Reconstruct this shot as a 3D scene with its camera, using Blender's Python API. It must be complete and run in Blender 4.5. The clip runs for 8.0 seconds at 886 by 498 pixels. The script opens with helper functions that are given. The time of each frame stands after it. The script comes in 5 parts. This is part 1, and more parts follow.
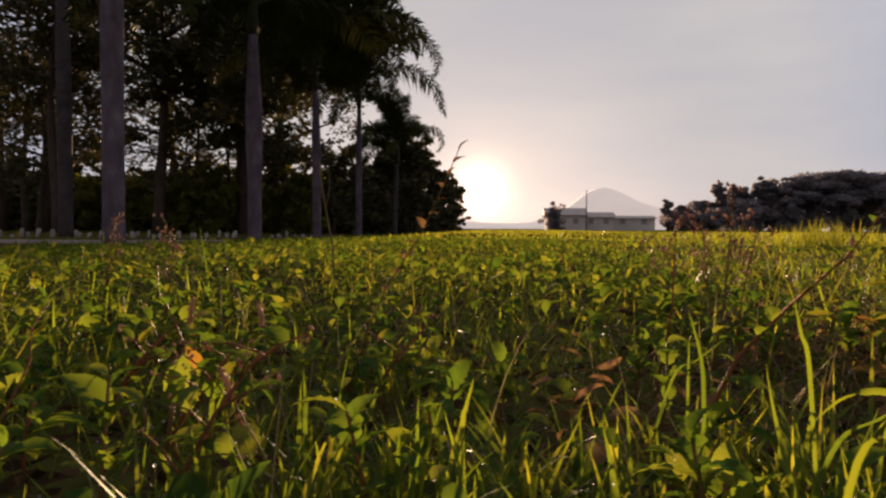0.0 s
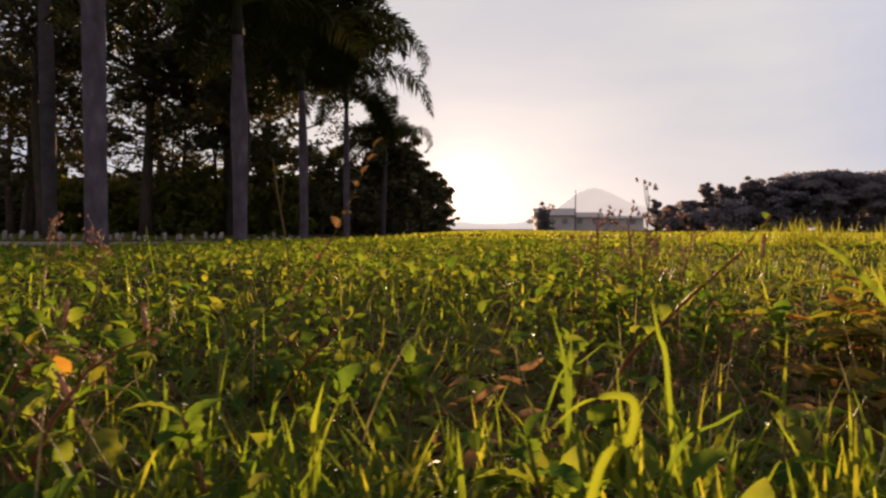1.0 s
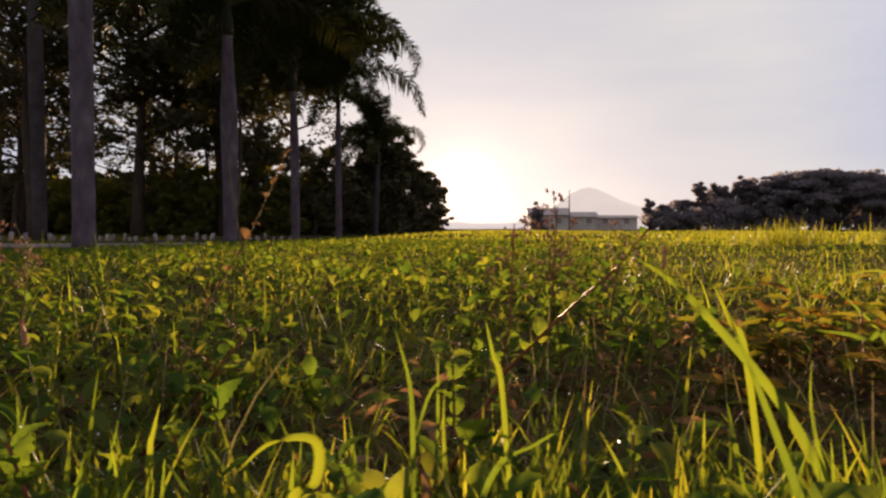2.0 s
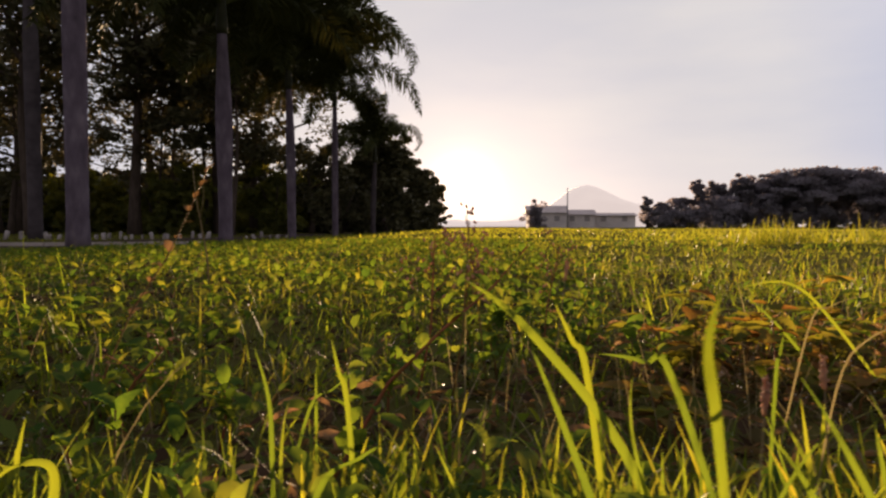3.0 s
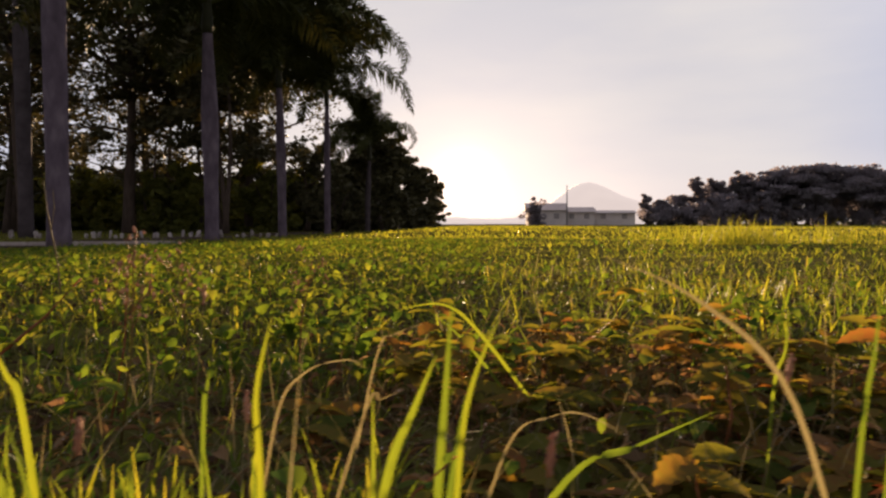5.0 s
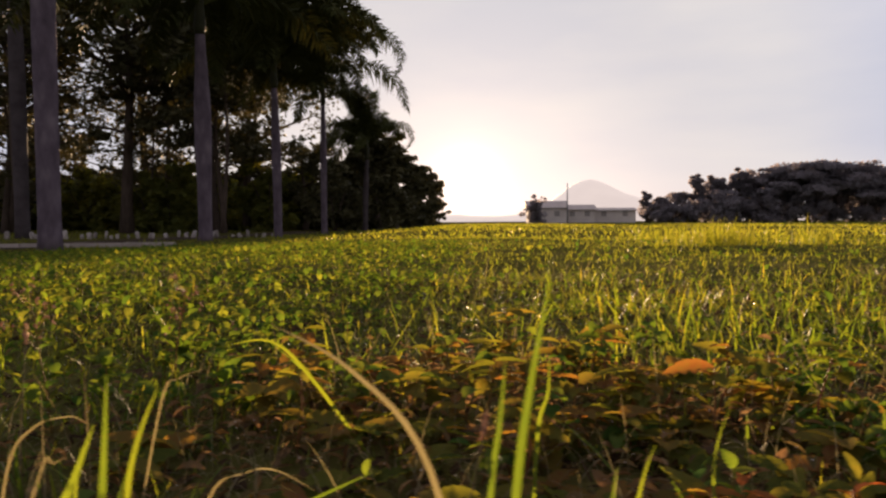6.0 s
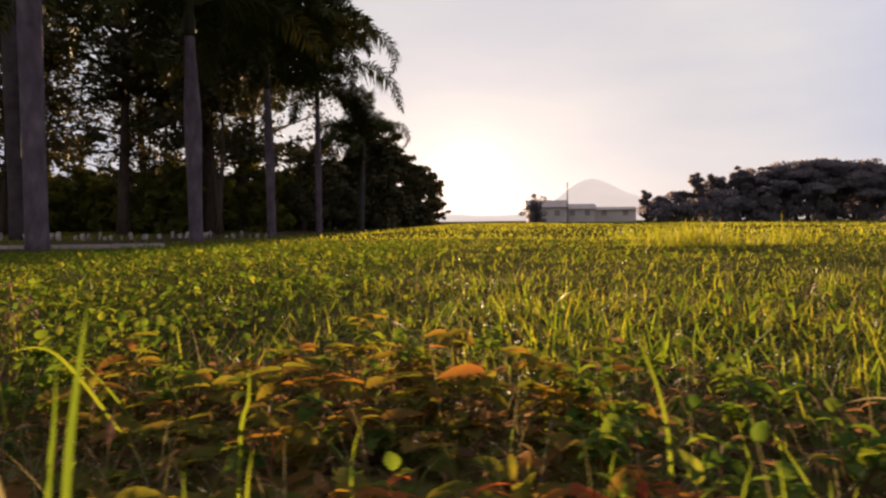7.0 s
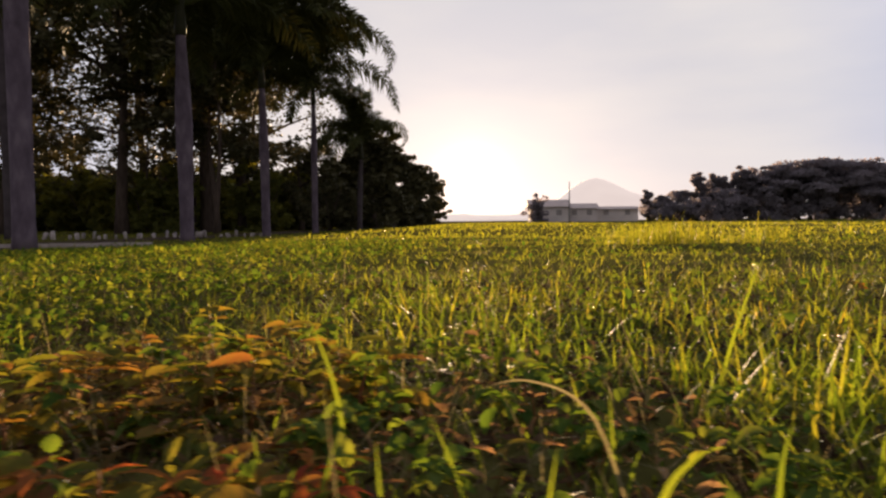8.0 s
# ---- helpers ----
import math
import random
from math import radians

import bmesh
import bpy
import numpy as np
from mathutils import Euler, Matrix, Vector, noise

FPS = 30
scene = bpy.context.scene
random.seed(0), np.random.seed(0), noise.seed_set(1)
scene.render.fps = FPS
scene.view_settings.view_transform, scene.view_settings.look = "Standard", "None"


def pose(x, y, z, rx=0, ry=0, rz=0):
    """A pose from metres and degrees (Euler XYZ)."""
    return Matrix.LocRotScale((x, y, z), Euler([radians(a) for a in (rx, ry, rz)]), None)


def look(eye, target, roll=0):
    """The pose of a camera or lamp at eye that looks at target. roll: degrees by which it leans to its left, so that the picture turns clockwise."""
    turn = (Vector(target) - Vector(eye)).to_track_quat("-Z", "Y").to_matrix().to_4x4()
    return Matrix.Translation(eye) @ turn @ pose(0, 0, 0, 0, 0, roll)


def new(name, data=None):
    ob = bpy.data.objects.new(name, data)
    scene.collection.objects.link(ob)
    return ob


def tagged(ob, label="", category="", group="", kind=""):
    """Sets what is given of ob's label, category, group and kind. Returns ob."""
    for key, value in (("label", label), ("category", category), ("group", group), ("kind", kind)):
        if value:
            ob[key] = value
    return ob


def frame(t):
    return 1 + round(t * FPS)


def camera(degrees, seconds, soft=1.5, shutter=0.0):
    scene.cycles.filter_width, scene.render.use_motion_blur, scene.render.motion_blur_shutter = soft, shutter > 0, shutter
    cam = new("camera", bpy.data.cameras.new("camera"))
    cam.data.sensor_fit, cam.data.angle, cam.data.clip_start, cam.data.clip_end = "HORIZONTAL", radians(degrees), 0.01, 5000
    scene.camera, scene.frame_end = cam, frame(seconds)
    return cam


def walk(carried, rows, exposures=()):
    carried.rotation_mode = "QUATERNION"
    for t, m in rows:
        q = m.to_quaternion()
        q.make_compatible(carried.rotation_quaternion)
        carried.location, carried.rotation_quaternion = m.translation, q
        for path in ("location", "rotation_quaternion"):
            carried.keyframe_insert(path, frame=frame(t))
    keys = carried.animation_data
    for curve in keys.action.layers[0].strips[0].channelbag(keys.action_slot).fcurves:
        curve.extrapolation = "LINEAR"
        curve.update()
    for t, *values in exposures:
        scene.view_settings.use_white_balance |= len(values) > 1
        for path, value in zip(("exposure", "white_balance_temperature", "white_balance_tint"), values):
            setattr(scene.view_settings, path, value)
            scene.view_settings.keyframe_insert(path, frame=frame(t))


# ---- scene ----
cam = camera(66.2, 8.0, soft=2.4, shutter=0.4)
PATH = [
    (0, (0.222, 1.133, 0.155), (0.046, 3.125, 0.094), 0.4),
    (0.5, (0.251, 1.144, 0.153), (0.089, 3.136, 0.093), 0.3),
    (1, (0.295, 1.151, 0.154), (0.148, 3.145, 0.095), 0.2),
    (1.5, (0.338, 1.158, 0.158), (0.201, 3.152, 0.100), 0.1),
    (3, (0.462, 1.142, 0.180), (0.334, 3.136, 0.114), 0.0),
    (3.5, (0.520, 1.120, 0.186), (0.391, 3.114, 0.118), 0.0),
    (4, (0.615, 1.142, 0.197), (0.485, 3.136, 0.128), 0.0),
    (4.5, (0.715, 1.148, 0.192), (0.583, 3.143, 0.122), 0.0),
    (6, (0.998, 1.134, 0.250), (0.859, 3.128, 0.170), -0.3),
    (6.5, (1.117, 1.134, 0.250), (0.974, 3.127, 0.170), -0.4),
    (7, (1.263, 1.120, 0.262), (1.118, 3.113, 0.181), -0.5),
    (7.5, (1.391, 1.119, 0.264), (1.240, 3.111, 0.182), -0.5),
    (8, (1.544, 1.140, 0.246), (1.388, 3.132, 0.164), -0.5),
]
walk(cam, [(t, look(eye, target, roll)) for t, eye, target, roll in PATH],
     exposures=[(0.0, 1.25, 7300, 23), (0.3, 1.47, 7300, 23), (0.6, 1.58, 7300, 23), (4.0, 1.6, 7300, 23), (8.0, 1.66, 7300, 23)])

# ---------------------------------------------------------------- light
SUN_AZ, SUN_EL = radians(-2.0), radians(3.3)
SUN_DIR = Vector((math.sin(SUN_AZ) * math.cos(SUN_EL), math.cos(SUN_AZ) * math.cos(SUN_EL), math.sin(SUN_EL)))


def build_world():
    world = bpy.data.worlds.new("evening_sky")
    scene.world = world
    world.use_nodes = True
    nt = world.node_tree
    nt.nodes.clear()
    n, li = nt.nodes.new, nt.links.new
    out, bg = n("ShaderNodeOutputWorld"), n("ShaderNodeBackground")
    sky = n("ShaderNodeTexSky")
    sky.sky_type = 'NISHITA'
    sky.sun_disc = False
    sky.sun_elevation, sky.sun_rotation = SUN_EL, SUN_AZ
    sky.air_density, sky.dust_density, sky.ozone_density = 1.0, 1.5, 2.0
    hsv = n("ShaderNodeHueSaturation")
    hsv.inputs["Saturation"].default_value = 0.55
    hsv.inputs["Value"].default_value = 0.06
    li(sky.outputs[0], hsv.inputs["Color"])
    # high thin cloud, bright round the sun and fading away from it
    tc, dot = n("ShaderNodeTexCoord"), n("ShaderNodeVectorMath")
    nrm = n("ShaderNodeVectorMath")
    nrm.operation = 'NORMALIZE'
    li(tc.outputs["Generated"], nrm.inputs[0])
    dot.operation = 'DOT_PRODUCT'
    dot.inputs[1].default_value = SUN_DIR
    li(nrm.outputs[0], dot.inputs[0])
    veil = n("ShaderNodeValToRGB")
    veil.color_ramp.elements[0].position, veil.color_ramp.elements[0].color = 0.0, (0.36, 0.37, 0.42, 1)
    veil.color_ramp.elements[1].position, veil.color_ramp.elements[1].color = 0.95, (0.60, 0.66, 0.69, 1)
    for pos, col in ((0.55, (0.41, 0.44, 0.51, 1)), (0.78, (0.47, 0.555, 0.72, 1)), (0.85, (0.545, 0.625, 0.73, 1)), (0.90, (0.61, 0.675, 0.715, 1))):
        e = veil.color_ramp.elements.new(pos)
        e.color = col
    li(dot.outputs["Value"], veil.inputs[0])
    mp, noi, ramp = n("ShaderNodeMapping"), n("ShaderNodeTexNoise"), n("ShaderNodeValToRGB")
    mp.inputs["Scale"].default_value = (1.6, 1.6, 6.0)
    li(nrm.outputs[0], mp.inputs[0])
    li(mp.outputs[0], noi.inputs["Vector"])
    noi.inputs["Scale"].default_value, noi.inputs["Detail"].default_value = 1.7, 5
    ramp.color_ramp.elements[0].position, ramp.color_ramp.elements[0].color = 0.35, (0.86, 0.895, 0.96, 1)
    ramp.color_ramp.elements[1].position, ramp.color_ramp.elements[1].color = 0.62, (1, 1, 1, 1)
    li(noi.outputs["Fac"], ramp.inputs[0])
    mul = n("ShaderNodeMix")
    mul.data_type, mul.blend_type = 'RGBA', 'MULTIPLY'
    mul.inputs["Factor"].default_value = 1.0
    li(veil.outputs[0], mul.inputs[6])
    li(ramp.outputs[0], mul.inputs[7])
    scale = n("ShaderNodeMix")
    scale.data_type, scale.blend_type = 'RGBA', 'ADD'
    scale.inputs["Factor"].default_value = 1.0
    gain = n("ShaderNodeVectorMath")
    gain.operation = 'SCALE'
    gain.inputs["Scale"].default_value = 0.33 / 0.1
    li(mul.outputs[2], gain.inputs[0])
    # the glow round the sun falls off steeply with the angle from it
    ang = n("ShaderNodeMath")
    ang.operation = 'ARCCOSINE'
    clip = n("ShaderNodeClamp")
    clip.inputs["Min"].default_value, clip.inputs["Max"].default_value = -1.0, 1.0
    li(dot.outputs["Value"], clip.inputs["Value"])
    li(clip.outputs[0], ang.inputs[0])
    glow_sum = hsv.outputs[0]
    for width, col in ((0.9, (22.0, 17.0, 11.0)), (4.0, (0.3, 0.2, 0.12))):
        div, ex, sc, add = n("ShaderNodeMath"), n("ShaderNodeMath"), n("ShaderNodeVectorMath"), n("ShaderNodeVectorMath")
        div.operation, ex.operation, sc.operation, add.operation = 'DIVIDE', 'POWER', 'SCALE', 'ADD'
        li(ang.outputs[0], div.inputs[0])
        div.inputs[1].default_value = radians(width)
        ex.inputs[0].default_value = math.exp(-1)
        li(div.outputs[0], ex.inputs[1])
        sc.inputs[0].default_value = col
        li(ex.outputs[0], sc.inputs["Scale"])
        li(glow_sum, add.inputs[0])
        li(sc.outputs[0], add.inputs[1])
        glow_sum = add.outputs[0]
    li(glow_sum, scale.inputs[6])
    li(gain.outputs[0], scale.inputs[7])
    li(scale.outputs[2], bg.inputs["Color"])
    bg.inputs["Strength"].default_value = 0.1
    li(bg.outputs[0], out.inputs[0])


build_world()
sun = new("sun", bpy.data.lights.new("sun", 'SUN'))
sun.data.energy, sun.data.angle, sun.data.color = 5.0, radians(0.8), (1.0, 0.76, 0.45)
sun.matrix_world = look(SUN_DIR * 50, (0, 0, 0))


# ---------------------------------------------------------------- materials
def material(name, stops, rough=0.6, translucent=0.0, tint=(1, 1, 1), vary='island', scale=8.0, bump=0.0, bump_scale=60.0,
             spec=0.06, coord='object', stretch=(1, 1, 1), noise_mix=0.5, trans_gain=1.0):
    """Principled surface whose colour runs over the stops by noise mixed with a random value for each piece, with light let through."""
    m = bpy.data.materials.new(name)
    m.use_nodes = True
    nt = m.node_tree
    nt.nodes.clear()
    n, li = nt.nodes.new, nt.links.new
    out, bsdf = n("ShaderNodeOutputMaterial"), n("ShaderNodeBsdfPrincipled")
    tc, mp, noi = n("ShaderNodeTexCoord"), n("ShaderNodeMapping"), n("ShaderNodeTexNoise")
    geo = n("ShaderNodeNewGeometry")
    mp.inputs["Scale"].default_value = stretch
    li(geo.outputs["Position"] if coord == 'world' else tc.outputs["Object"], mp.inputs[0])
    li(mp.outputs[0], noi.inputs["Vector"])
    noi.inputs["Scale"].default_value, noi.inputs["Detail"].default_value = scale, 5
    ramp = n("ShaderNodeValToRGB")
    els = ramp.color_ramp.elements
    for i, (pos, col) in enumerate(stops):
        e = els[i] if i < 2 else els.new(pos)
        e.position, e.color = pos, (*col, 1)
    fac = noi.outputs["Fac"]
    if vary:
        src = geo.outputs["Random Per Island"]
        if vary == 'object':
            src = n("ShaderNodeObjectInfo").outputs["Random"]
        mix = n("ShaderNodeMix")
        mix.data_type = 'FLOAT'
        mix.inputs[0].default_value = noise_mix
        li(src, mix.inputs[2])
        li(fac, mix.inputs[3])
        fac = mix.outputs[0]
    li(fac, ramp.inputs[0])
    li(ramp.outputs[0], bsdf.inputs["Base Color"])
    bsdf.inputs["Roughness"].default_value = rough
    bsdf.inputs["Specular IOR Level"].default_value = spec
    if bump:
        fine, bmp = n("ShaderNodeTexNoise"), n("ShaderNodeBump")
        li(mp.outputs[0], fine.inputs["Vector"])
        fine.inputs["Scale"].default_value, fine.inputs["Detail"].default_value = bump_scale, 6
        bmp.inputs["Strength"].default_value = bump
        li(fine.outputs["Fac"], bmp.inputs["Height"])
        li(bmp.outputs[0], bsdf.inputs["Normal"])
    if translucent:
        tr, ms, tcol = n("ShaderNodeBsdfTranslucent"), n("ShaderNodeMixShader"), n("ShaderNodeMix")
        tcol.data_type, tcol.blend_type = 'RGBA', 'MULTIPLY'
        tcol.inputs["Factor"].default_value = 1.0
        tcol.inputs[7].default_value = (*[c * trans_gain for c in tint], 1)
        li(ramp.outputs[0], tcol.inputs[6])
        li(tcol.outputs[2], tr.inputs["Color"])
        ms.inputs[0].default_value = translucent
        li(bsdf.outputs[0], ms.inputs[1])
        li(tr.outputs[0], ms.inputs[2])
        li(ms.outputs[0], out.inputs[0])
    else:
        li(bsdf.outputs[0], out.inputs[0])
    return m


M_SOIL = material("turf_soil", [(0.25, (0.045, 0.045, 0.015)), (0.5, (0.09, 0.088, 0.026)), (0.75, (0.13, 0.11, 0.04))], rough=0.95, vary='',
                  coord='world', scale=1.3, bump=0.6, bump_scale=40, spec=0.0)
M_GRASS = material("grass_blade", [(0.2, (0.044, 0.100, 0.020)), (0.5, (0.082, 0.152, 0.030)), (0.75, (0.142, 0.188, 0.040)), (0.92, (0.224, 0.200, 0.060))],
                   rough=0.5, translucent=0.55, tint=(2.8, 1.8, 0.55), coord='world', scale=1.5, spec=0.1, noise_mix=0.45)
M_LAWN = material("lawn_grass", [(0.2, (0.072, 0.118, 0.025)), (0.5, (0.128, 0.172, 0.034)), (0.8, (0.189, 0.210, 0.047))],
                  rough=0.5, translucent=0.5, tint=(2.4, 1.8, 0.65), coord='world', scale=0.35, spec=0.03, noise_mix=0.6)
M_HERO = material("long_grass_blade", [(0.2, (0.052, 0.092, 0.025)), (0.6, (0.101, 0.142, 0.030)), (0.9, (0.149, 0.175, 0.030))],
                  rough=0.6, translucent=0.45, tint=(2.0, 1.75, 0.55), vary='object', scale=30, spec=0.03)
M_STRAW = material("dry_grass", [(0.2, (0.13, 0.11, 0.055)), (0.7, (0.27, 0.235, 0.14))], rough=0.6, translucent=0.35, tint=(1.2, 1.1, 0.8), coord='world', scale=20)
M_WEED = material("weed_leaf", [(0.2, (0.034, 0.085, 0.022)), (0.5, (0.067, 0.128, 0.030)), (0.85, (0.123, 0.168, 0.045))],
                  rough=0.6, translucent=0.45, tint=(2.55, 1.85, 0.6), vary='object', scale=120, spec=0.0, bump=0.3, bump_scale=200)
M_REDLEAF = material("reddened_leaf", [(0.15, (0.06, 0.085, 0.022)), (0.42, (0.14, 0.145, 0.034)), (0.66, (0.185, 0.13, 0.04)), (0.9, (0.2, 0.075, 0.04))],
                     rough=0.6, translucent=0.5, tint=(2.05, 1.65, 0.65), vary='object', scale=110, spec=0.0, bump=0.3, bump_scale=200, noise_mix=0.4)
M_COVER = material("ground_cover_leaf", [(0.2, (0.033, 0.082, 0.022)), (0.5, (0.070, 0.128, 0.030)), (0.9, (0.141, 0.170, 0.045))],
                   rough=0.6, translucent=0.45, tint=(2.55, 1.85, 0.6), coord='world', scale=2.5, spec=0.0, noise_mix=0.4)
M_LITTER = material("dead_leaf", [(0.2, (0.035, 0.024, 0.014)), (0.6, (0.08, 0.05, 0.03)), (0.9, (0.16, 0.11, 0.06))], rough=0.8, translucent=0.2, coord='world', scale=4, spec=0.0)
M_SCARLET = material("scarlet_leaf", [(0.2, (0.26, 0.13, 0.035)), (0.6, (0.28, 0.08, 0.035)), (0.9, (0.26, 0.04, 0.03))], rough=0.6, translucent=0.4,
                     tint=(1.7, 1.3, 0.8), vary='object', scale=30, spec=0.0, bump=0.3, bump_scale=200)
M_WITHER = material("withered_leaf", [(0.15, (0.085, 0.078, 0.03)), (0.45, (0.15, 0.105, 0.052)), (0.7, (0.22, 0.135, 0.07)), (0.92, (0.38, 0.28, 0.16))], rough=0.5,
                    translucent=0.35, tint=(1.5, 1.2, 0.9), coord='world', scale=9, noise_mix=0.35, spec=0.0)
M_STEM = material("weed_stem", [(0.2, (0.13, 0.11, 0.03)), (0.8, (0.26, 0.075, 0.04))], rough=0.6, vary='object', scale=40)
M_FLOWER = material("weed_flower", [(0.2, (0.4, 0.19, 0.12)), (0.8, (0.55, 0.34, 0.22))], rough=0.7, translucent=0.3, vary='object', scale=40)
M_TRUNK = material("palm_trunk", [(0.25, (0.07, 0.055, 0.068)), (0.5, (0.13, 0.105, 0.13)), (0.8, (0.22, 0.185, 0.21))], rough=0.85, vary='', scale=3.5,
                   stretch=(1.6, 1.6, 0.8), bump=0.5, bump_scale=14)
# darker copy of the palm trunk, with the shade put into its colour
M_SHADETRUNK = material("shade_toned_palm_trunk", [(0.25, (0.05, 0.042, 0.045)), (0.8, (0.11, 0.095, 0.1))], rough=0.9, vary='', scale=3.5, bump=0.5, bump_scale=14)
M_SHAFT = material("palm_crownshaft", [(0.3, (0.03, 0.034, 0.018)), (0.8, (0.055, 0.056, 0.03))], rough=0.45, vary='', scale=3)
M_FROND = material("palm_frond", [(0.2, (0.035, 0.045, 0.015)), (0.8, (0.075, 0.08, 0.025))], rough=0.6, translucent=0.04, tint=(1.4, 1.1, 0.8), scale=3, spec=0.03)
M_BARK = material("tree_bark", [(0.2, (0.05, 0.038, 0.03)), (0.8, (0.13, 0.10, 0.08))], rough=0.95, vary='', scale=3, stretch=(3, 3, 0.7), bump=0.8, bump_scale=20)
M_LEAF = material("tree_leaf", [(0.2, (0.05, 0.052, 0.026)), (0.8, (0.115, 0.11, 0.055))], rough=0.6, translucent=0.12, tint=(1.3, 1.05, 0.7), scale=0.6, coord='world')
# lighter than the tree leaves: sunlight on the shrubs is put into the colour
M_SUNLIT_SHRUB = material("sunlit_shrub_leaf", [(0.2, (0.09, 0.11, 0.03)), (0.8, (0.17, 0.18, 0.045))], rough=0.6, translucent=0.4, tint=(1.6, 1.3, 0.5), scale=0.6, coord='world')
# haze over the far trees is put into this pale grey-mauve leaf colour
M_HAZED_LEAF = material("haze_tinted_far_leaf", [(0.2, (0.18, 0.178, 0.185)), (0.8, (0.25, 0.242, 0.262))], rough=0.9, translucent=0.4, tint=(1.7, 1.5, 1.5), scale=0.2, coord='world', spec=0.0)
# white paint kept dim: the shadow on the stones is put into the colour
M_STONE = material("shade_dimmed_white_stone", [(0.3, (0.3, 0.27, 0.25)), (0.7, (0.5, 0.46, 0.43))], rough=0.8, vary='object', scale=6, bump=0.4)
M_KERB = material("concrete_kerb", [(0.3, (0.34, 0.3, 0.27)), (0.7, (0.48, 0.43, 0.39))], rough=0.9, vary='', scale=3, bump=0.5)
M_PATH = material("bare_path", [(0.3, (0.045, 0.032, 0.022)), (0.7, (0.08, 0.058, 0.04))], rough=0.95, vary='', coord='world', scale=1.5, bump=0.5)
M_WALL = material("rendered_wall", [(0.3, (0.62, 0.58, 0.55)), (0.7, (0.78, 0.74, 0.7))], rough=0.9, vary='', scale=0.6)
M_ROOF = material("roof_sheet", [(0.3, (0.48, 0.42, 0.39)), (0.7, (0.6, 0.53, 0.49))], rough=0.7, vary='', scale=0.8)
M_DARK = material("window_glass", [(0.3, (0.3, 0.28, 0.27)), (0.7, (0.4, 0.38, 0.36))], rough=0.25, vary='', scale=2)
M_METAL = material("galvanised_pole", [(0.3, (0.2, 0.2, 0.2)), (0.7, (0.3, 0.3, 0.3))], rough=0.5, vary='', scale=5)


def dew_material():
    m = bpy.data.materials.new("dew_water")
    m.use_nodes = True
    b = m.node_tree.nodes["Principled BSDF"]
    b.inputs["Base Color"].default_value = (0.95, 0.97, 1.0, 1)
    b.inputs["Roughness"].default_value = 0.28
    b.inputs["IOR"].default_value = 1.33
    b.inputs["Transmission Weight"].default_value = 0.9
    return m


M_DEW = dew_material()


def hill_material():
    m = bpy.data.materials.new("haze_glow_hill")
    m.use_nodes = True
    nt = m.node_tree
    b = nt.nodes["Principled BSDF"]
    noi, ramp, tc = nt.nodes.new("ShaderNodeTexNoise"), nt.nodes.new("ShaderNodeValToRGB"), nt.nodes.new("ShaderNodeTexCoord")
    noi.inputs["Scale"].default_value, noi.inputs["Detail"].default_value = 0.05, 6
    ramp.color_ramp.elements[0].color, ramp.color_ramp.elements[1].color = (0.27, 0.255, 0.25, 1), (0.31, 0.295, 0.285, 1)
    nt.links.new(tc.outputs["Object"], noi.inputs["Vector"])
    nt.links.new(noi.outputs["Fac"], ramp.inputs[0])
    b.inputs["Base Color"].default_value = (0.1, 0.1, 0.09, 1)
    b.inputs["Roughness"].default_value = 1.0
    # the haze before the hill is put in as a faint glow of its surface
    nt.links.new(ramp.outputs[0], b.inputs["Emission Color"])
    b.inputs["Emission Strength"].default_value = 0.75
    return m


M_HILL = hill_material()


# ---------------------------------------------------------------- mesh helpers
def mesh_object(name, verts, faces, mat, parent=None, smooth=True):
    me = bpy.data.meshes.new(name)
    me.from_pydata([tuple(v) for v in verts], [], faces)
    me.materials.append(mat)
    if smooth:
        me.shade_smooth()
    ob = new(name, me)
    ob.parent = parent
    return ob


def part(name, bm, mat, parent, label="", smooth=True):
    me = bpy.data.meshes.new(name)
    bm.normal_update()
    bm.to_mesh(me)
    bm.free()
    me.materials.append(mat)
    if smooth:
        me.shade_smooth()
    ob = new(name, me)
    ob.parent = parent
    if label:
        ob["label"] = label
    return ob


def thing(name, x, y, z, label, category, group="", turn=0.0):
    e = new(name)
    e.matrix_basis = pose(x, y, z, 0, 0, turn)
    return tagged(e, label, category, group)


def strip_mesh(name, verts, quads, mat):
    """One mesh from an array of points and an array of four-cornered faces."""
    me = bpy.data.meshes.new(name)
    me.vertices.add(len(verts))
    me.vertices.foreach_set("co", np.ascontiguousarray(verts, dtype=np.float32).ravel())
    me.loops.add(quads.size)
    me.loops.foreach_set("vertex_index", np.ascontiguousarray(quads, dtype=np.int32).ravel())
    me.polygons.add(len(quads))
    me.polygons.foreach_set("loop_start", np.arange(0, quads.size, 4, dtype=np.int32))
    me.update(calc_edges=True)
    me.validate()
    me.materials.append(mat)
    me.shade_smooth()
    return new(name, me)


def lump(x, y, s, seed):
    """Soft uneven rise and fall over the plan, between about -1 and 1."""
    a = np.sin(x * s * 1.0 + seed * 1.7 + 1.3 * np.sin(y * s * 0.7 + seed)) * np.cos(y * s * 1.15 + seed * 2.3 + np.sin(x * s * 0.8))
    b = np.sin(x * s * 2.3 + y * s * 1.9 + seed * 3.1) * np.cos(y * s * 2.7 - x * s * 1.4 + seed)
    return 0.65 * a + 0.35 * b


def smooth01(t):
    t = np.clip(t, 0, 1)
    return t * t * (3 - 2 * t)


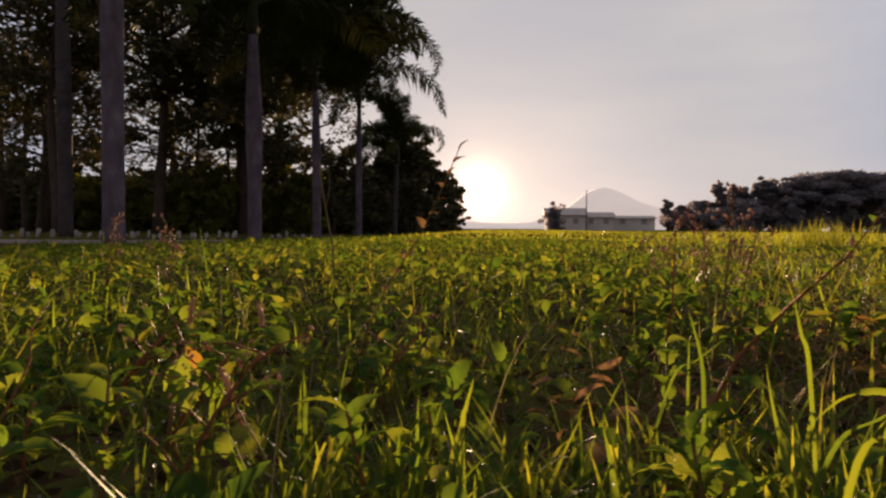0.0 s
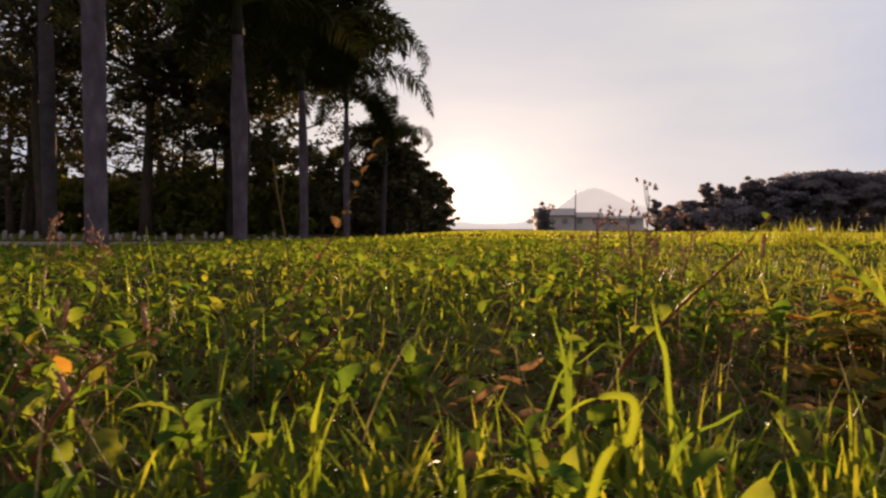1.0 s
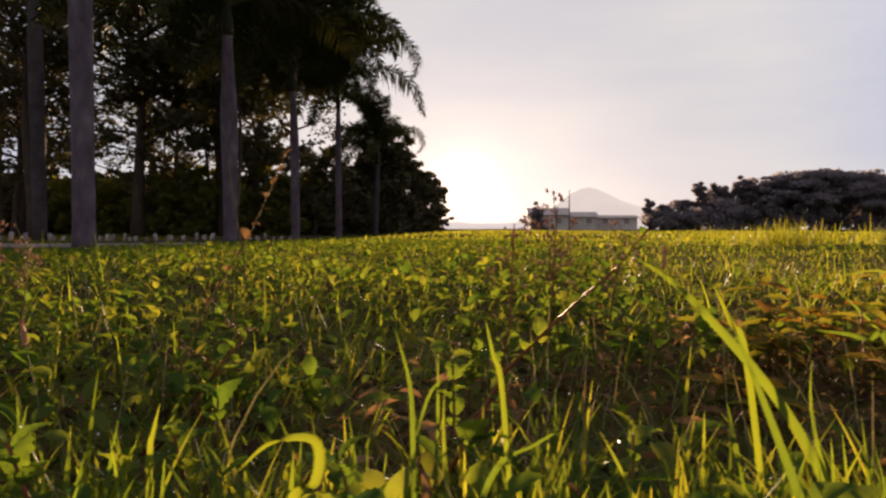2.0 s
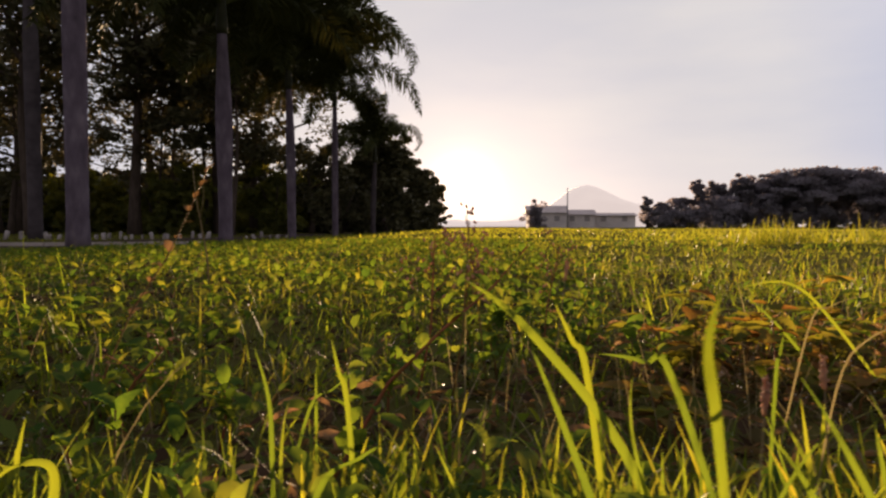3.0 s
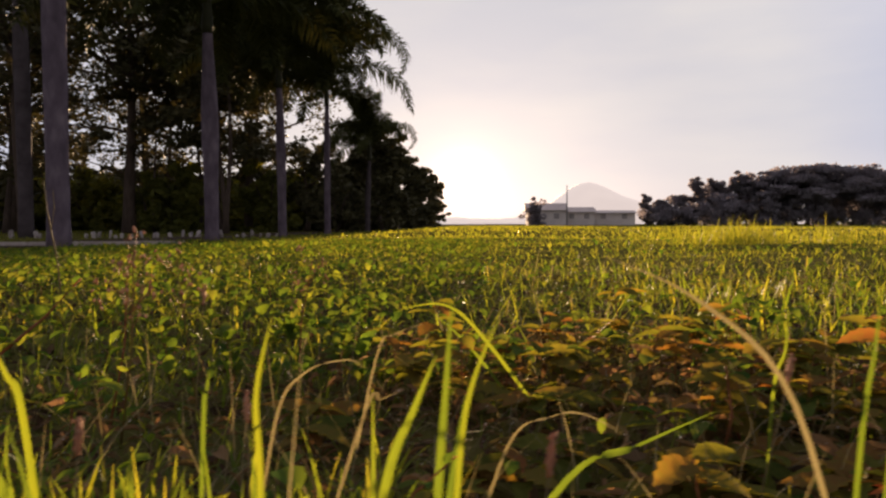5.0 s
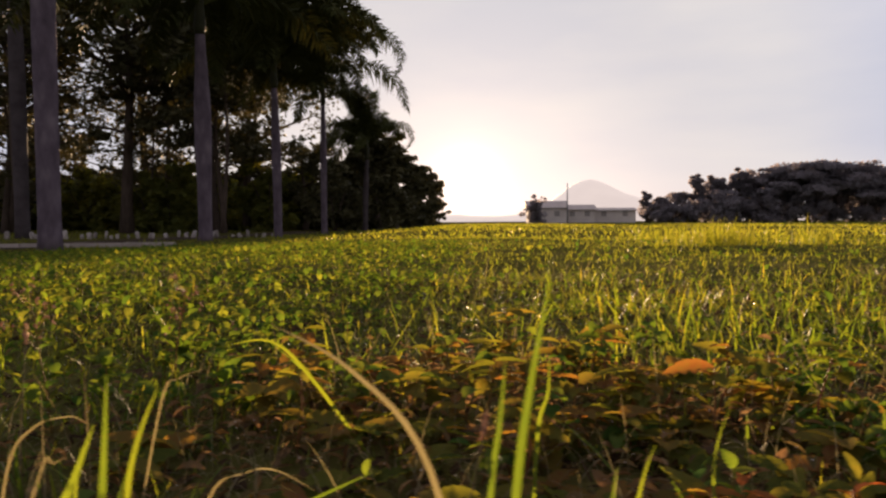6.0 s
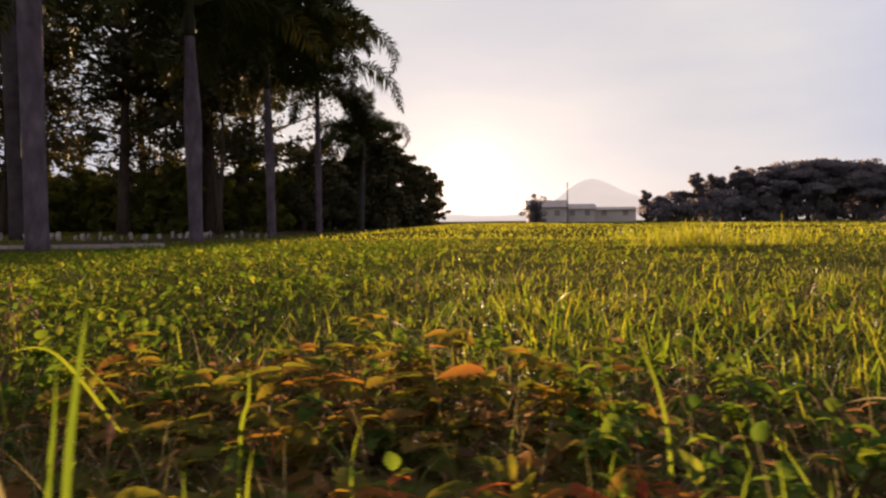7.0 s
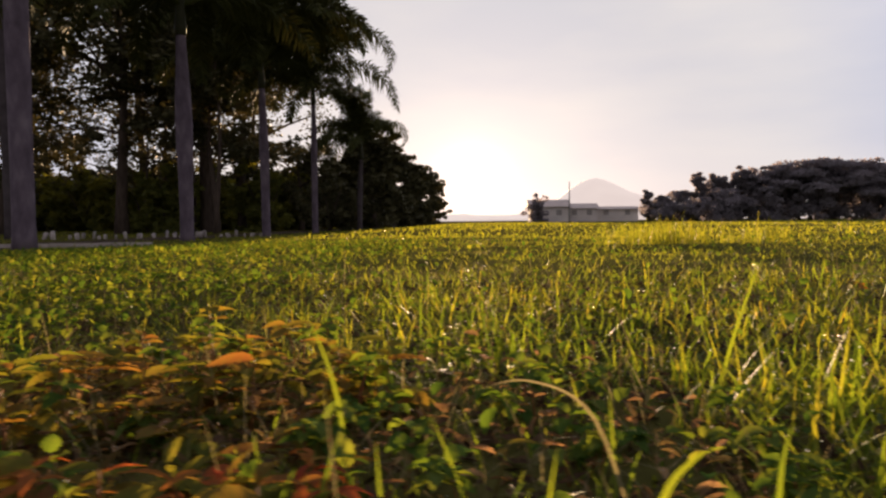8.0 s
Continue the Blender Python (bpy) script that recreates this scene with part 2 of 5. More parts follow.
def ground_z(x, y):
    x, y = np.asarray(x, float), np.asarray(y, float)
    d = np.hypot(x, y)
    near = 0.014 * lump(x, y, 3.1, 1.0) * (1 - smooth01((d - 5) / 10)) + 0.03 * lump(x, y, 0.5, 2.0) * (1 - smooth01((d - 30) / 40))
    left = -0.17 * smooth01((-x - 0.4) / 5.6)
    return near + left


def blades(rng, x, y, height, width, seg, lean=0.5, droop=0.6, face=None):
    """Tapered, bent grass blades at the points x, y. Returns points and faces."""
    n = len(x)
    z = ground_z(x, y) - 0.006
    az = rng.uniform(0, 2 * np.pi, n)
    ln = np.abs(rng.normal(0, lean, n))
    dr = np.abs(rng.normal(0, droop, n))
    turn = az + np.pi / 2 + rng.normal(0, 0.5, n)
    t = np.linspace(0, 1, seg + 1)[None, :]
    ang = ln[:, None] * 0.6 + dr[:, None] * t * 1.6
    ds = height[:, None] / seg
    out = np.cumsum(np.sin(ang) * ds, axis=1) - np.sin(ang[:, :1]) * ds
    up = np.cumsum(np.cos(ang) * ds, axis=1) - np.cos(ang[:, :1]) * ds
    cx, cy, cz = x[:, None] + np.cos(az)[:, None] * out, y[:, None] + np.sin(az)[:, None] * out, z[:, None] + up
    w = width[:, None] * 0.5 * np.clip(np.minimum(0.55 + 1.8 * t, 1.0) * (1 - t ** 2.2) + 0.04, 0.04, 1)
    wx, wy = np.cos(turn)[:, None] * w, np.sin(turn)[:, None] * w
    v = np.stack([np.stack([cx - wx, cy - wy, cz], -1), np.stack([cx + wx, cy + wy, cz], -1)], 2)
    v = v.reshape(-1, 3)
    base = (np.arange(n) * (seg + 1) * 2)[:, None] + (np.arange(seg) * 2)[None, :]
    q = np.stack([base, base + 1, base + 3, base + 2], -1).reshape(-1, 4)
    return v, q


def fan_points(rng, n, y0, y1, power, cx=0.75, cy=0.6, half=0.78, side=0.35, tilt=-0.07):
    """Points spread over a wedge of ground that opens away from the walk."""
    u = rng.uniform(0, 1, n)
    y = (y0 ** power + u * (y1 ** power - y0 ** power)) ** (1 / power)
    d = y - cy
    x = cx + d * tilt + rng.uniform(-1, 1, n) * (half * d + side)
    return x, y


# ---------------------------------------------------------------- ground
def build_ground():
    """One sheet: a fine grid near the walk that widens out to the horizon."""
    def axis(fine, step, reach, grow):
        a = [0.0]
        s = step
        while a[-1] < reach:
            if a[-1] > fine:
                s *= grow
            a.append(a[-1] + s)
        return np.array(a)
    half = axis(6, 0.12, 2500, 1.16)
    xs = np.concatenate([-half[:0:-1], half])
    ys = np.concatenate([-half[:0:-1], half]) + 3
    gx, gy = np.meshgrid(xs, ys)
    v = np.stack([gx, gy, ground_z(gx, gy)], -1).reshape(-1, 3)
    c = len(xs)
    i, j = np.meshgrid(np.arange(len(ys) - 1), np.arange(c - 1), indexing='ij')
    a = (i * c + j).ravel()
    ob = strip_mesh("ground", v, np.stack([a, a + 1, a + c + 1, a + c], -1), M_SOIL)
    return tagged(ob, "rough turf with dark earth between the grass", "ground", kind="structure")


build_ground()


def patch(x, y):
    """How much a place belongs to the patch of low reddened weeds: 0 to 1."""
    d = np.hypot((x - 1.0) / 0.42, (y - 1.9) / 0.5) + 0.22 * lump(x, y, 6.0, 4.0)
    return 1 - smooth01((d - 0.8) / 0.4)


def shade_weeds(x, y):
    """How much a place belongs to the broad dark weeds next to the reddened ones: 0 to 1."""
    d = np.hypot((x - 1.58) / 0.26, (y - 1.84) / 0.36) + 0.22 * lump(x, y, 6.0, 9.0)
    return 1 - smooth01((d - 0.8) / 0.4)


def thin(x, y):
    """Places where the turf is worn and dark thatch shows: 0 to 1."""
    return smooth01((lump(x, y, 4.2, 7.0) + 0.1) / 0.5) * (1 - smooth01((y - 2.6) / 1.5))


def worn(x, y):
    """The worn strip in front of the weeds, where little grass grows: 0 to 1."""
    d = np.hypot((x - 0.68) / 0.6, (y - 1.74) / 0.22) + 0.25 * lump(x, y, 7.0, 2.5)
    return 1 - smooth01((d - 0.7) / 0.5)


def clear_of_walk(x, y, room=0.21):
    return y > np.interp(x, [-0.5, 0.22, 1.54, 2.3], [1.0, 1.14, 1.13, 1.3]) + room


def small_leaves(c, u, wv, nn, s, wd):
    """Rounded, cupped leaves about the points c: along u, across wv, facing nn."""
    rows = []
    for t, k in ((-1.0, 0.05), (-0.6, 0.75), (0.0, 1.0), (0.6, 0.72), (1.0, 0.04)):
        mid = c + u * s * t + nn * s * (-0.18 * t * t)
        edge = nn * s * 0.28 * k
        rows += [mid + wv * wd * k + edge, mid, mid - wv * wd * k + edge]
    v = np.stack(rows, 1).reshape(-1, 3)
    b = (np.arange(len(c)) * 15)[:, None]
    q = np.concatenate([b + [o, o + 1, o + 4, o + 3] for o in (0, 1, 3, 4, 6, 7, 9, 10)], 1).reshape(-1, 4)
    return v, q


def build_grass():
    rng = np.random.default_rng(11)
    # turf close to the walk
    x, y = fan_points(rng, 118000, 1.02, 4.6, 1.5, side=0.6)
    lush = np.maximum(smooth01((x - 1.7) / 0.25), smooth01((x - 1.1) / 0.3) * smooth01((y - 2.1) / 0.2))
    low = np.maximum(patch(x, y), 0.95 * shade_weeds(x, y))
    keep = (rng.uniform(0, 1, len(x)) > np.maximum(np.maximum(0.88 * low, 0.8 * worn(x, y)), 0.78 * thin(x, y) * (1 - lush))) & clear_of_walk(x, y) & \
        (rng.uniform(0, 1, len(x)) > smooth01((y - 2.8) / 1.8)) & \
        (rng.uniform(0, 1, len(x)) > 0.42 * smooth01((0.85 - x) / 0.4) * smooth01((lump(x, y, 3.4, 12.0) + 0.55) / 0.7))
    x, y, lush, low = x[keep], y[keep], lush[keep], low[keep]
    n = len(x)
    h = rng.gamma(4, 1 / 4, n) * (0.047 + 0.013 * lump(x, y, 5, 3.0) + 0.01 * lush * (1 - 1.5 * smooth01((y - 2.1) / 0.7))) * (1 - 0.3 * np.maximum(low, worn(x, y)))
    w = rng.uniform(0.0018, 0.0044, n) * (1 + 0.4 * lush)
    v, q = blades(rng, x, y, h, w, 4, lean=0.75 + 0.5 * smooth01((y - 2.0) / 0.8), droop=0.85 + 0.4 * smooth01((y - 2.0) / 0.8))
    tagged(strip_mesh("grass", v, q, M_GRASS), "green grass of the meadow with dew on it", "grass", kind="stuff")
    tips = v.reshape(n, 10, 3)[:, 8].copy()
    # bright taller blades along the edge of the walk
    x = np.concatenate([rng.uniform(0.36, 0.74, 5200), rng.uniform(0.1, 0.36, 900), rng.uniform(1.5, 2.1, 700)])
    y = np.interp(x, [-0.5, 0.22, 1.54, 2.3], [1.0, 1.14, 1.13, 1.3]) + 0.3 + rng.gamma(2, 0.04, len(x))
    k = lump(x, y, 14, 2.0) > -0.35
    x, y = x[k], y[k]
    h = rng.uniform(0.03, 0.085, len(x)) + 0.03 * rng.random(len(x)) ** 3 * (1 - 0.35 * smooth01((0.55 - x) / 0.2)) * (1 - 0.3 * smooth01((x - 0.85) / 0.2))
    v, q = blades(rng, x, y, h, rng.uniform(0.003, 0.0055, len(x)), 6, lean=0.75, droop=0.8)
    tagged(strip_mesh("tall_grass", v, q, M_GRASS), "taller bright grass blades in front of the weeds", "grass", kind="stuff")
    # straw and thin seed stalks among it
    x, y = fan_points(rng, 15000, 1.05, 4.5, 1.5, side=0.5)
    k = clear_of_walk(x, y)
    x, y = x[k], y[k]
    v, q = blades(rng, x, y, rng.gamma(5, 0.013, len(x)), rng.uniform(0.0009, 0.002, len(x)), 5, lean=1.1, droop=1.1)
    tagged(strip_mesh("dry_grass", v, q, M_STRAW), "thin dry straw arching between the green grass", "grass", kind="stuff")
    # arching stalks over the worn strip and the weeds
    x, y = rng.uniform(0.3, 1.75, 2600), rng.uniform(1.42, 2.3, 2600)
    k = (rng.uniform(0, 1, len(x)) < 0.42 * np.maximum(np.maximum(worn(x, y), patch(x, y)), 0.7 * shade_weeds(x, y))) & clear_of_walk(x, y, 0.3)
    x, y = x[k], y[k]
    v, q = blades(rng, x, y, rng.uniform(0.06, 0.15, len(x)), rng.uniform(0.0008, 0.0018, len(x)), 9, lean=1.2, droop=1.5)
    tagged(strip_mesh("arching_straw", v, q, M_STRAW), "pale dry stalks arching over the worn strip", "grass", kind="stuff")
    # leaf litter and thatch on the earth
    x, y = fan_points(rng, 15000, 1.05, 4.0, 1.5, side=0.5)
    n = len(x)
    c = np.stack([x, y, ground_z(x, y) + rng.uniform(0.0, 0.018, n)], 1)
    u = rng.normal(0, 1, (n, 3)) * (1, 1, 0.3)
    u /= np.linalg.norm(u, axis=1)[:, None]
    s = rng.uniform(0.006, 0.02, n)[:, None]
    wv = np.cross(u, (0, 0, 1)) * s * rng.uniform(0.15, 0.5, n)[:, None] + rng.normal(0, 0.002, (n, 3))
    v = np.stack([c - u * s, c + wv, c + u * s, c - wv], 1).reshape(-1, 3)
    tagged(strip_mesh("leaf_litter", v, np.arange(4 * n).reshape(-1, 4), M_LITTER), "brown dead leaves and thatch on the earth", "leaf litter", kind="stuff")
    # brown curled leaves under the reddened weeds
    x, y = rng.uniform(0.25, 1.85, 15000), rng.uniform(1.4, 2.55, 15000)
    k = (rng.uniform(0, 1, len(x)) < np.maximum(np.maximum(0.3 * patch(x, y), 0.22 * worn(x, y)), 0.14 * shade_weeds(x, y)) + 0.03) & clear_of_walk(x, y, 0.2)
    x, y = x[k], y[k]
    n = len(x)
    c = np.stack([x, y, ground_z(x, y) + rng.beta(1.2, 3, n) * 0.06], 1)
    u = rng.normal(0, 1, (n, 3)) * (1, 1, 0.4)
    u /= np.linalg.norm(u, axis=1)[:, None]
    wv = np.cross(u, rng.normal(0, 0.6, (n, 3)) + (0, 0, 1))
    wv /= np.linalg.norm(wv, axis=1)[:, None]
    s = np.minimum(0.005 + rng.gamma(2, 0.0035, n), 0.017)[:, None]
    v, q = small_leaves(c, u, wv, np.cross(wv, u), s, s * rng.uniform(0.08, 0.42, n)[:, None])
    wet = c[c[:, 2] > ground_z(c[:, 0], c[:, 1]) + 0.03] + (0, 0, 0.0015)
    tagged(strip_mesh("withered_leaves", v, q, M_WITHER), "withered brown and olive leaves under the weeds", "dead leaves", kind="stuff")
    # low round-leaved ground cover
    x, y = fan_points(rng, 42000, 1.1, 9.0, 1.25, side=0.5)
    side = 1 - smooth01((x - 0.55 - 0.0 * y) / 0.5)
    keep = clear_of_walk(x, y, 0.26) & (rng.uniform(0, 1, len(x)) < (0.12 + 0.88 * side) * (1 - np.maximum(0.85 * worn(x, y), 0.8 * patch(x, y)))) & (rng.uniform(0, 1, len(x)) > 0.7 * thin(x + 3, y)) & (rng.uniform(0, 1, len(x)) > 0.5 * smooth01((y - 3.5) / 2))
    x, y = x[keep], y[keep]
    n = len(x)
    c = np.stack([x, y, ground_z(x, y) + 0.015 + rng.beta(2, 2, n) * (0.066 + 0.03 * lump(x, y, 3.4, 12.0))], 1)
    az, tilt = rng.uniform(0, 2 * np.pi, n), rng.normal(0.1, 0.45, n)
    u = np.stack([np.cos(az) * np.cos(tilt), np.sin(az) * np.cos(tilt), np.sin(tilt)], 1)
    wv = np.cross(u, (0, 0, 1.0))
    wv /= np.linalg.norm(wv, axis=1)[:, None]
    nn = np.cross(wv, u)
    s = (rng.uniform(0.005, 0.0155, n) * (1 + 0.12 * np.clip(y - 1.4, 0, 5)))[:, None]
    wd = s * rng.uniform(0.5, 0.85, n)[:, None]
    v, q = small_leaves(c, u, wv, nn, s, wd)
    tagged(strip_mesh("ground_cover", v, q, M_COVER), "low round-leaved green ground cover", "ground cover", kind="stuff")
    # dew on the blade tips
    pick = tips[rng.choice(len(tips), 7000, replace=False)]
    add_dew(rng, np.concatenate([pick, wet[:900]]))
    # middle distance
    x, y = fan_points(rng, 190000, 2.2, 12.5, 1.2)
    keep = rng.uniform(0, 1, len(x)) < smooth01((y - 2.1) / 1.1)
    x, y = x[keep], y[keep]
    h = rng.gamma(3, 1 / 3, len(x)) * (0.031 + 0.012 * lump(x, y, 1.6, 5.0) + 0.008 * lump(x, y, 5.0, 1.0))
    v, q = blades(rng, x, y, h, rng.uniform(0.003, 0.007, len(x)) * (0.65 + y / 9), 2, lean=2.3, droop=1.8)
    tagged(strip_mesh("meadow_grass", v, q, M_LAWN), "sunlit yellow-green grass of the open meadow", "grass", kind="stuff")
    # grass on the other sides of the walk
    x, y = rng.uniform(-7, 8.5, 42000), rng.uniform(-6, 9, 42000)
    side = (np.abs(x - 0.75 + 0.07 * (y - 0.6)) > 0.76 * (y - 0.6) + 0.5) & (np.hypot(x - 0.8, y - 1.1) > 0.9)
    x, y = x[side], y[side]
    v, q = blades(rng, x, y, rng.gamma(4, 1 / 4, len(x)) * 0.05, rng.uniform(0.012, 0.024, len(x)), 2, lean=0.9, droop=0.8)
    tagged(strip_mesh("side_grass", v, q, M_LAWN), "green grass of the meadow around the weeds", "grass", kind="stuff")
    # far meadow
    x, y = fan_points(rng, 52000, 11.0, 75.0, 1.0, half=0.72)
    h = rng.gamma(4, 1 / 4, len(x)) * (0.045 + 0.018 * lump(x, y, 0.5, 6.0))
    keep = ~((x < -6.5) & (x > -9.5) & (y < 40))
    x, y, h = x[keep], y[keep], h[keep]
    v, q = blades(rng, x, y, h, rng.uniform(0.018, 0.038, len(x)) * (0.6 + y / 25), 2, lean=0.8)
    tagged(strip_mesh("far_meadow_grass", v, q, M_LAWN), "sunlit grass of the far meadow up to the trees", "grass", kind="stuff")


def add_dew(rng, centres):
    """Drops of water as small rounded beads."""
    bm = bmesh.new()
    bmesh.ops.create_icosphere(bm, subdivisions=1, radius=1.0)
    bv = np.array([v.co[:] for v in bm.verts])
    bf = np.array([[v.index for v in f.verts] for f in bm.faces])
    bm.free()
    n, k = len(centres), len(bv)
    r = rng.uniform(0.0004, 0.0009, n) + 0.0006 * rng.random(n) ** 4
    v = (centres[:, None, :] + bv[None] * r[:, None, None]).reshape(-1, 3)
    f = (np.arange(n)[:, None, None] * k + bf[None]).reshape(-1, 3)
    me = bpy.data.meshes.new("dew")
    me.from_pydata(v.tolist(), [], f.tolist())
    me.materials.append(M_DEW)
    me.shade_smooth()
    tagged(new("dew", me), "clear dew drops on the grass tips", "dew", kind="stuff")


build_grass()


# ---------------------------------------------------------------- palms
def tube(bm, pts, radii, sides=12):
    rings = []
    for i, p in enumerate(pts):
        p = Vector(p)
        d = (Vector(pts[min(i + 1, len(pts) - 1)]) - Vector(pts[max(i - 1, 0)])).normalized()
        a = d.orthogonal().normalized() if abs(d.z) < 0.95 else Vector((1, 0, 0))
        a = (a - d * a.dot(d)).normalized()
        b = d.cross(a)
        rings.append([bm.verts.new(p + (a * math.cos(k * 2 * math.pi / sides) + b * math.sin(k * 2 * math.pi / sides)) * radii[i]) for k in range(sides)])
    for r0, r1 in zip(rings, rings[1:]):
        for k in range(sides):
            bm.faces.new((r0[k], r0[(k + 1) % sides], r1[(k + 1) % sides], r1[k]))
    bm.faces.new(rings[0][::-1])
    bm.faces.new(rings[-1])


def frond_mesh(rng, start, bend, power, length=3.0, name="frond", hang=0.25, leaflet=0.4):
    """A feather leaf along x: it leaves the crown at the angle start and arches over by bend, leaflets on both sides."""
    bm = bmesh.new()
    steps = 32
    pts, dirs = [], []
    p = Vector((0, 0, 0))
    for i in range(steps + 1):
        ang = radians(start - bend * (i / steps) ** power)
        pts.append(p.copy())
        d = Vector((math.cos(ang), 0, math.sin(ang)))
        dirs.append(d)
        p = p + d * (length / steps)
    tube(bm, pts, [0.03 * (1 - 0.88 * i / steps) + 0.004 for i in range(steps + 1)], 5)
    for i in range(6, steps + 1):
        t = i / steps
        ll = leaflet * math.sin(math.pi * min(0.1 + 0.9 * t, 0.96)) ** 0.7 + 0.1
        for side in (-1, 1):
            for sub in range(4):
                b = pts[i] - dirs[i] * (sub * 0.25 * length / steps)
                up = Vector((-dirs[i].z, 0, dirs[i].x))
                out = Vector((0, side, 0)) * rng.uniform(0.45, 0.95) + dirs[i] * rng.uniform(0.35, 0.6) + up * rng.choice((-0.7, -0.3, 0.3, 0.65)) * rng.uniform(0.6, 1.2)
                out.normalize()
                mid = b + out * ll * 0.55
                tip = b + out * ll * 0.98 + Vector((0, 0, -ll * rng.uniform(0.3 * hang, 1.4 * hang)))
                w = dirs[i] * 0.026
                a0, a1 = bm.verts.new(b - w * 0.5), bm.verts.new(b + w * 0.5)
                m0, m1 = bm.verts.new(mid - w), bm.verts.new(mid + w)
                tp = bm.verts.new(tip)
                bm.faces.new((a0, a1, m1, m0))
                bm.faces.new((m0, m1, tp))
    me = bpy.data.meshes.new(name)
    bm.to_mesh(me)
    bm.free()
    me.materials.append(M_FROND)
    return me


PALM_RNG = random.Random(5)
HIGH_FROND = frond_mesh(PALM_RNG, 82, 150, 2.2)
MID_FROND = frond_mesh(PALM_RNG, 62, 125, 1.5)
LOW_FROND = frond_mesh(PALM_RNG, 36, 110, 1.2)
ARCH_FROND = frond_mesh(PALM_RNG, 65, 210, 2.0, 4.8, hang=0.45, leaflet=0.5)
SIDE_FROND = frond_mesh(PALM_RNG, 50, 140, 1.0, 4.2, hang=0.45, leaflet=0.5)


def palm(x, y, neck, r, bulge, lean, seed, spread=1.3, label="tall palm with a smooth pale grey trunk beside the meadow", fronds=20, mat=None, arms=()):
    rng = random.Random(seed)
    z0 = float(ground_z(x, y)) - 0.05
    e = thing("palm_tree", x, y, z0, label, "palm tree", "palms along the meadow")
    bm = bmesh.new()
    pts, rad = [], []
    for i in range(25):
        t = i / 24
        pts.append((lean[0] * t * t, lean[1] * t * t, (neck - z0) * t))
        flare = 0.14 * max(0, 1 - t * 9) ** 2
        ring = 0.012 * math.sin(i * 2.1 + seed)
        rad.append(r * (0.94 + flare + bulge * math.exp(-((t - 0.55) / 0.22) ** 2) - 0.28 * max(0, t - 0.7) / 0.3 + ring))
    tube(bm, pts, rad, 18)
    part("trunk", bm, mat or M_TRUNK, e)
    top = Vector(pts[-1])
    bm = bmesh.new()
    tube(bm, [top + Vector((0, 0, -0.02)), top + Vector((0, 0, 0.15)), top + Vector((0, 0, 0.6)), top + Vector((0, 0, 0.95))],
         [r * 0.72, r * 0.86, r * 0.62, r * 0.4], 14)
    part("crownshaft", bm, M_SHAFT, e, "green crownshaft under the leaves")
    kinds = (HIGH_FROND, MID_FROND, LOW_FROND)
    for k in range(fronds):
        a = k * 2.399963 + rng.uniform(-0.25, 0.25)
        kind = (0, 1, 2, 0, 1)[k % 5]
        if arms and math.cos(a) > 0.5:
            continue
        f = new("frond", kinds[kind])
        f.parent = e
        s = spread * rng.uniform(0.85, 1.1) * (1.08, 1.0, 0.92)[kind]
        f.matrix_basis = Matrix.Translation(top + Vector((0, 0, 0.6 + 0.12 * (2 - kind)))) @ Matrix.Rotation(a, 4, 'Z') @ \
            Matrix.Rotation(radians(rng.uniform(-8, 8)), 4, 'Y') @ Matrix.Rotation(radians(rng.uniform(-15, 15)), 4, 'X') @ Matrix.Diagonal((s, s, s, 1))
    kinds += (ARCH_FROND, SIDE_FROND)
    for kind, a, tilt, s in arms:
        f = new("frond", kinds[kind])
        f.parent = e
        f.matrix_basis = Matrix.Translation(top + Vector((0, 0, 0.7))) @ Matrix.Rotation(radians(a), 4, 'Z') @ Matrix.Rotation(radians(tilt), 4, 'Y') @ Matrix.Diagonal((s, s, s, 1))
    return e


palm(-5.83, 11.25, 6.4, 0.175, 0.05, (-0.02, 0), 1)
palm(-12.2, 19.5, 7.6, 0.2, 0.08, (-0.15, 0.1), 2, 1.3, "palm with a trunk coloured dark for shade behind the front row", mat=M_SHADETRUNK)
palm(-5.08, 15.29, 4.25, 0.15, 0.24, (-0.04, 0), 3, 1.4, "palm with a swollen grey trunk beside the meadow", fronds=38)
palm(-5.33, 21.07, 4.25, 0.13, 0.12, (-0.06, 0), 4, 1.3, fronds=36)
palm(-4.96, 25.25, 4.45, 0.115, 0.05, (0.0, 0), 6, 1.25, fronds=36, arms=((3, 3, 0, 1.0), (4, -5, 0, 1.0), (0, 25, -4, 1.3), (0, -30, -6, 1.3), (4, 168, 0, 0.8), (0, 75, 0, 1.4), (0, -75, 0, 1.4)))
palm(-4.9, 33.0, 3.2, 0.13, 0.1, (0.1, 0), 7, 1.1, fronds=26, mat=M_SHADETRUNK, arms=((3, 5, 12, 0.72), (3, 160, 10, 0.7), (1, 60, 0, 1.1), (1, -60, 0, 1.1)))


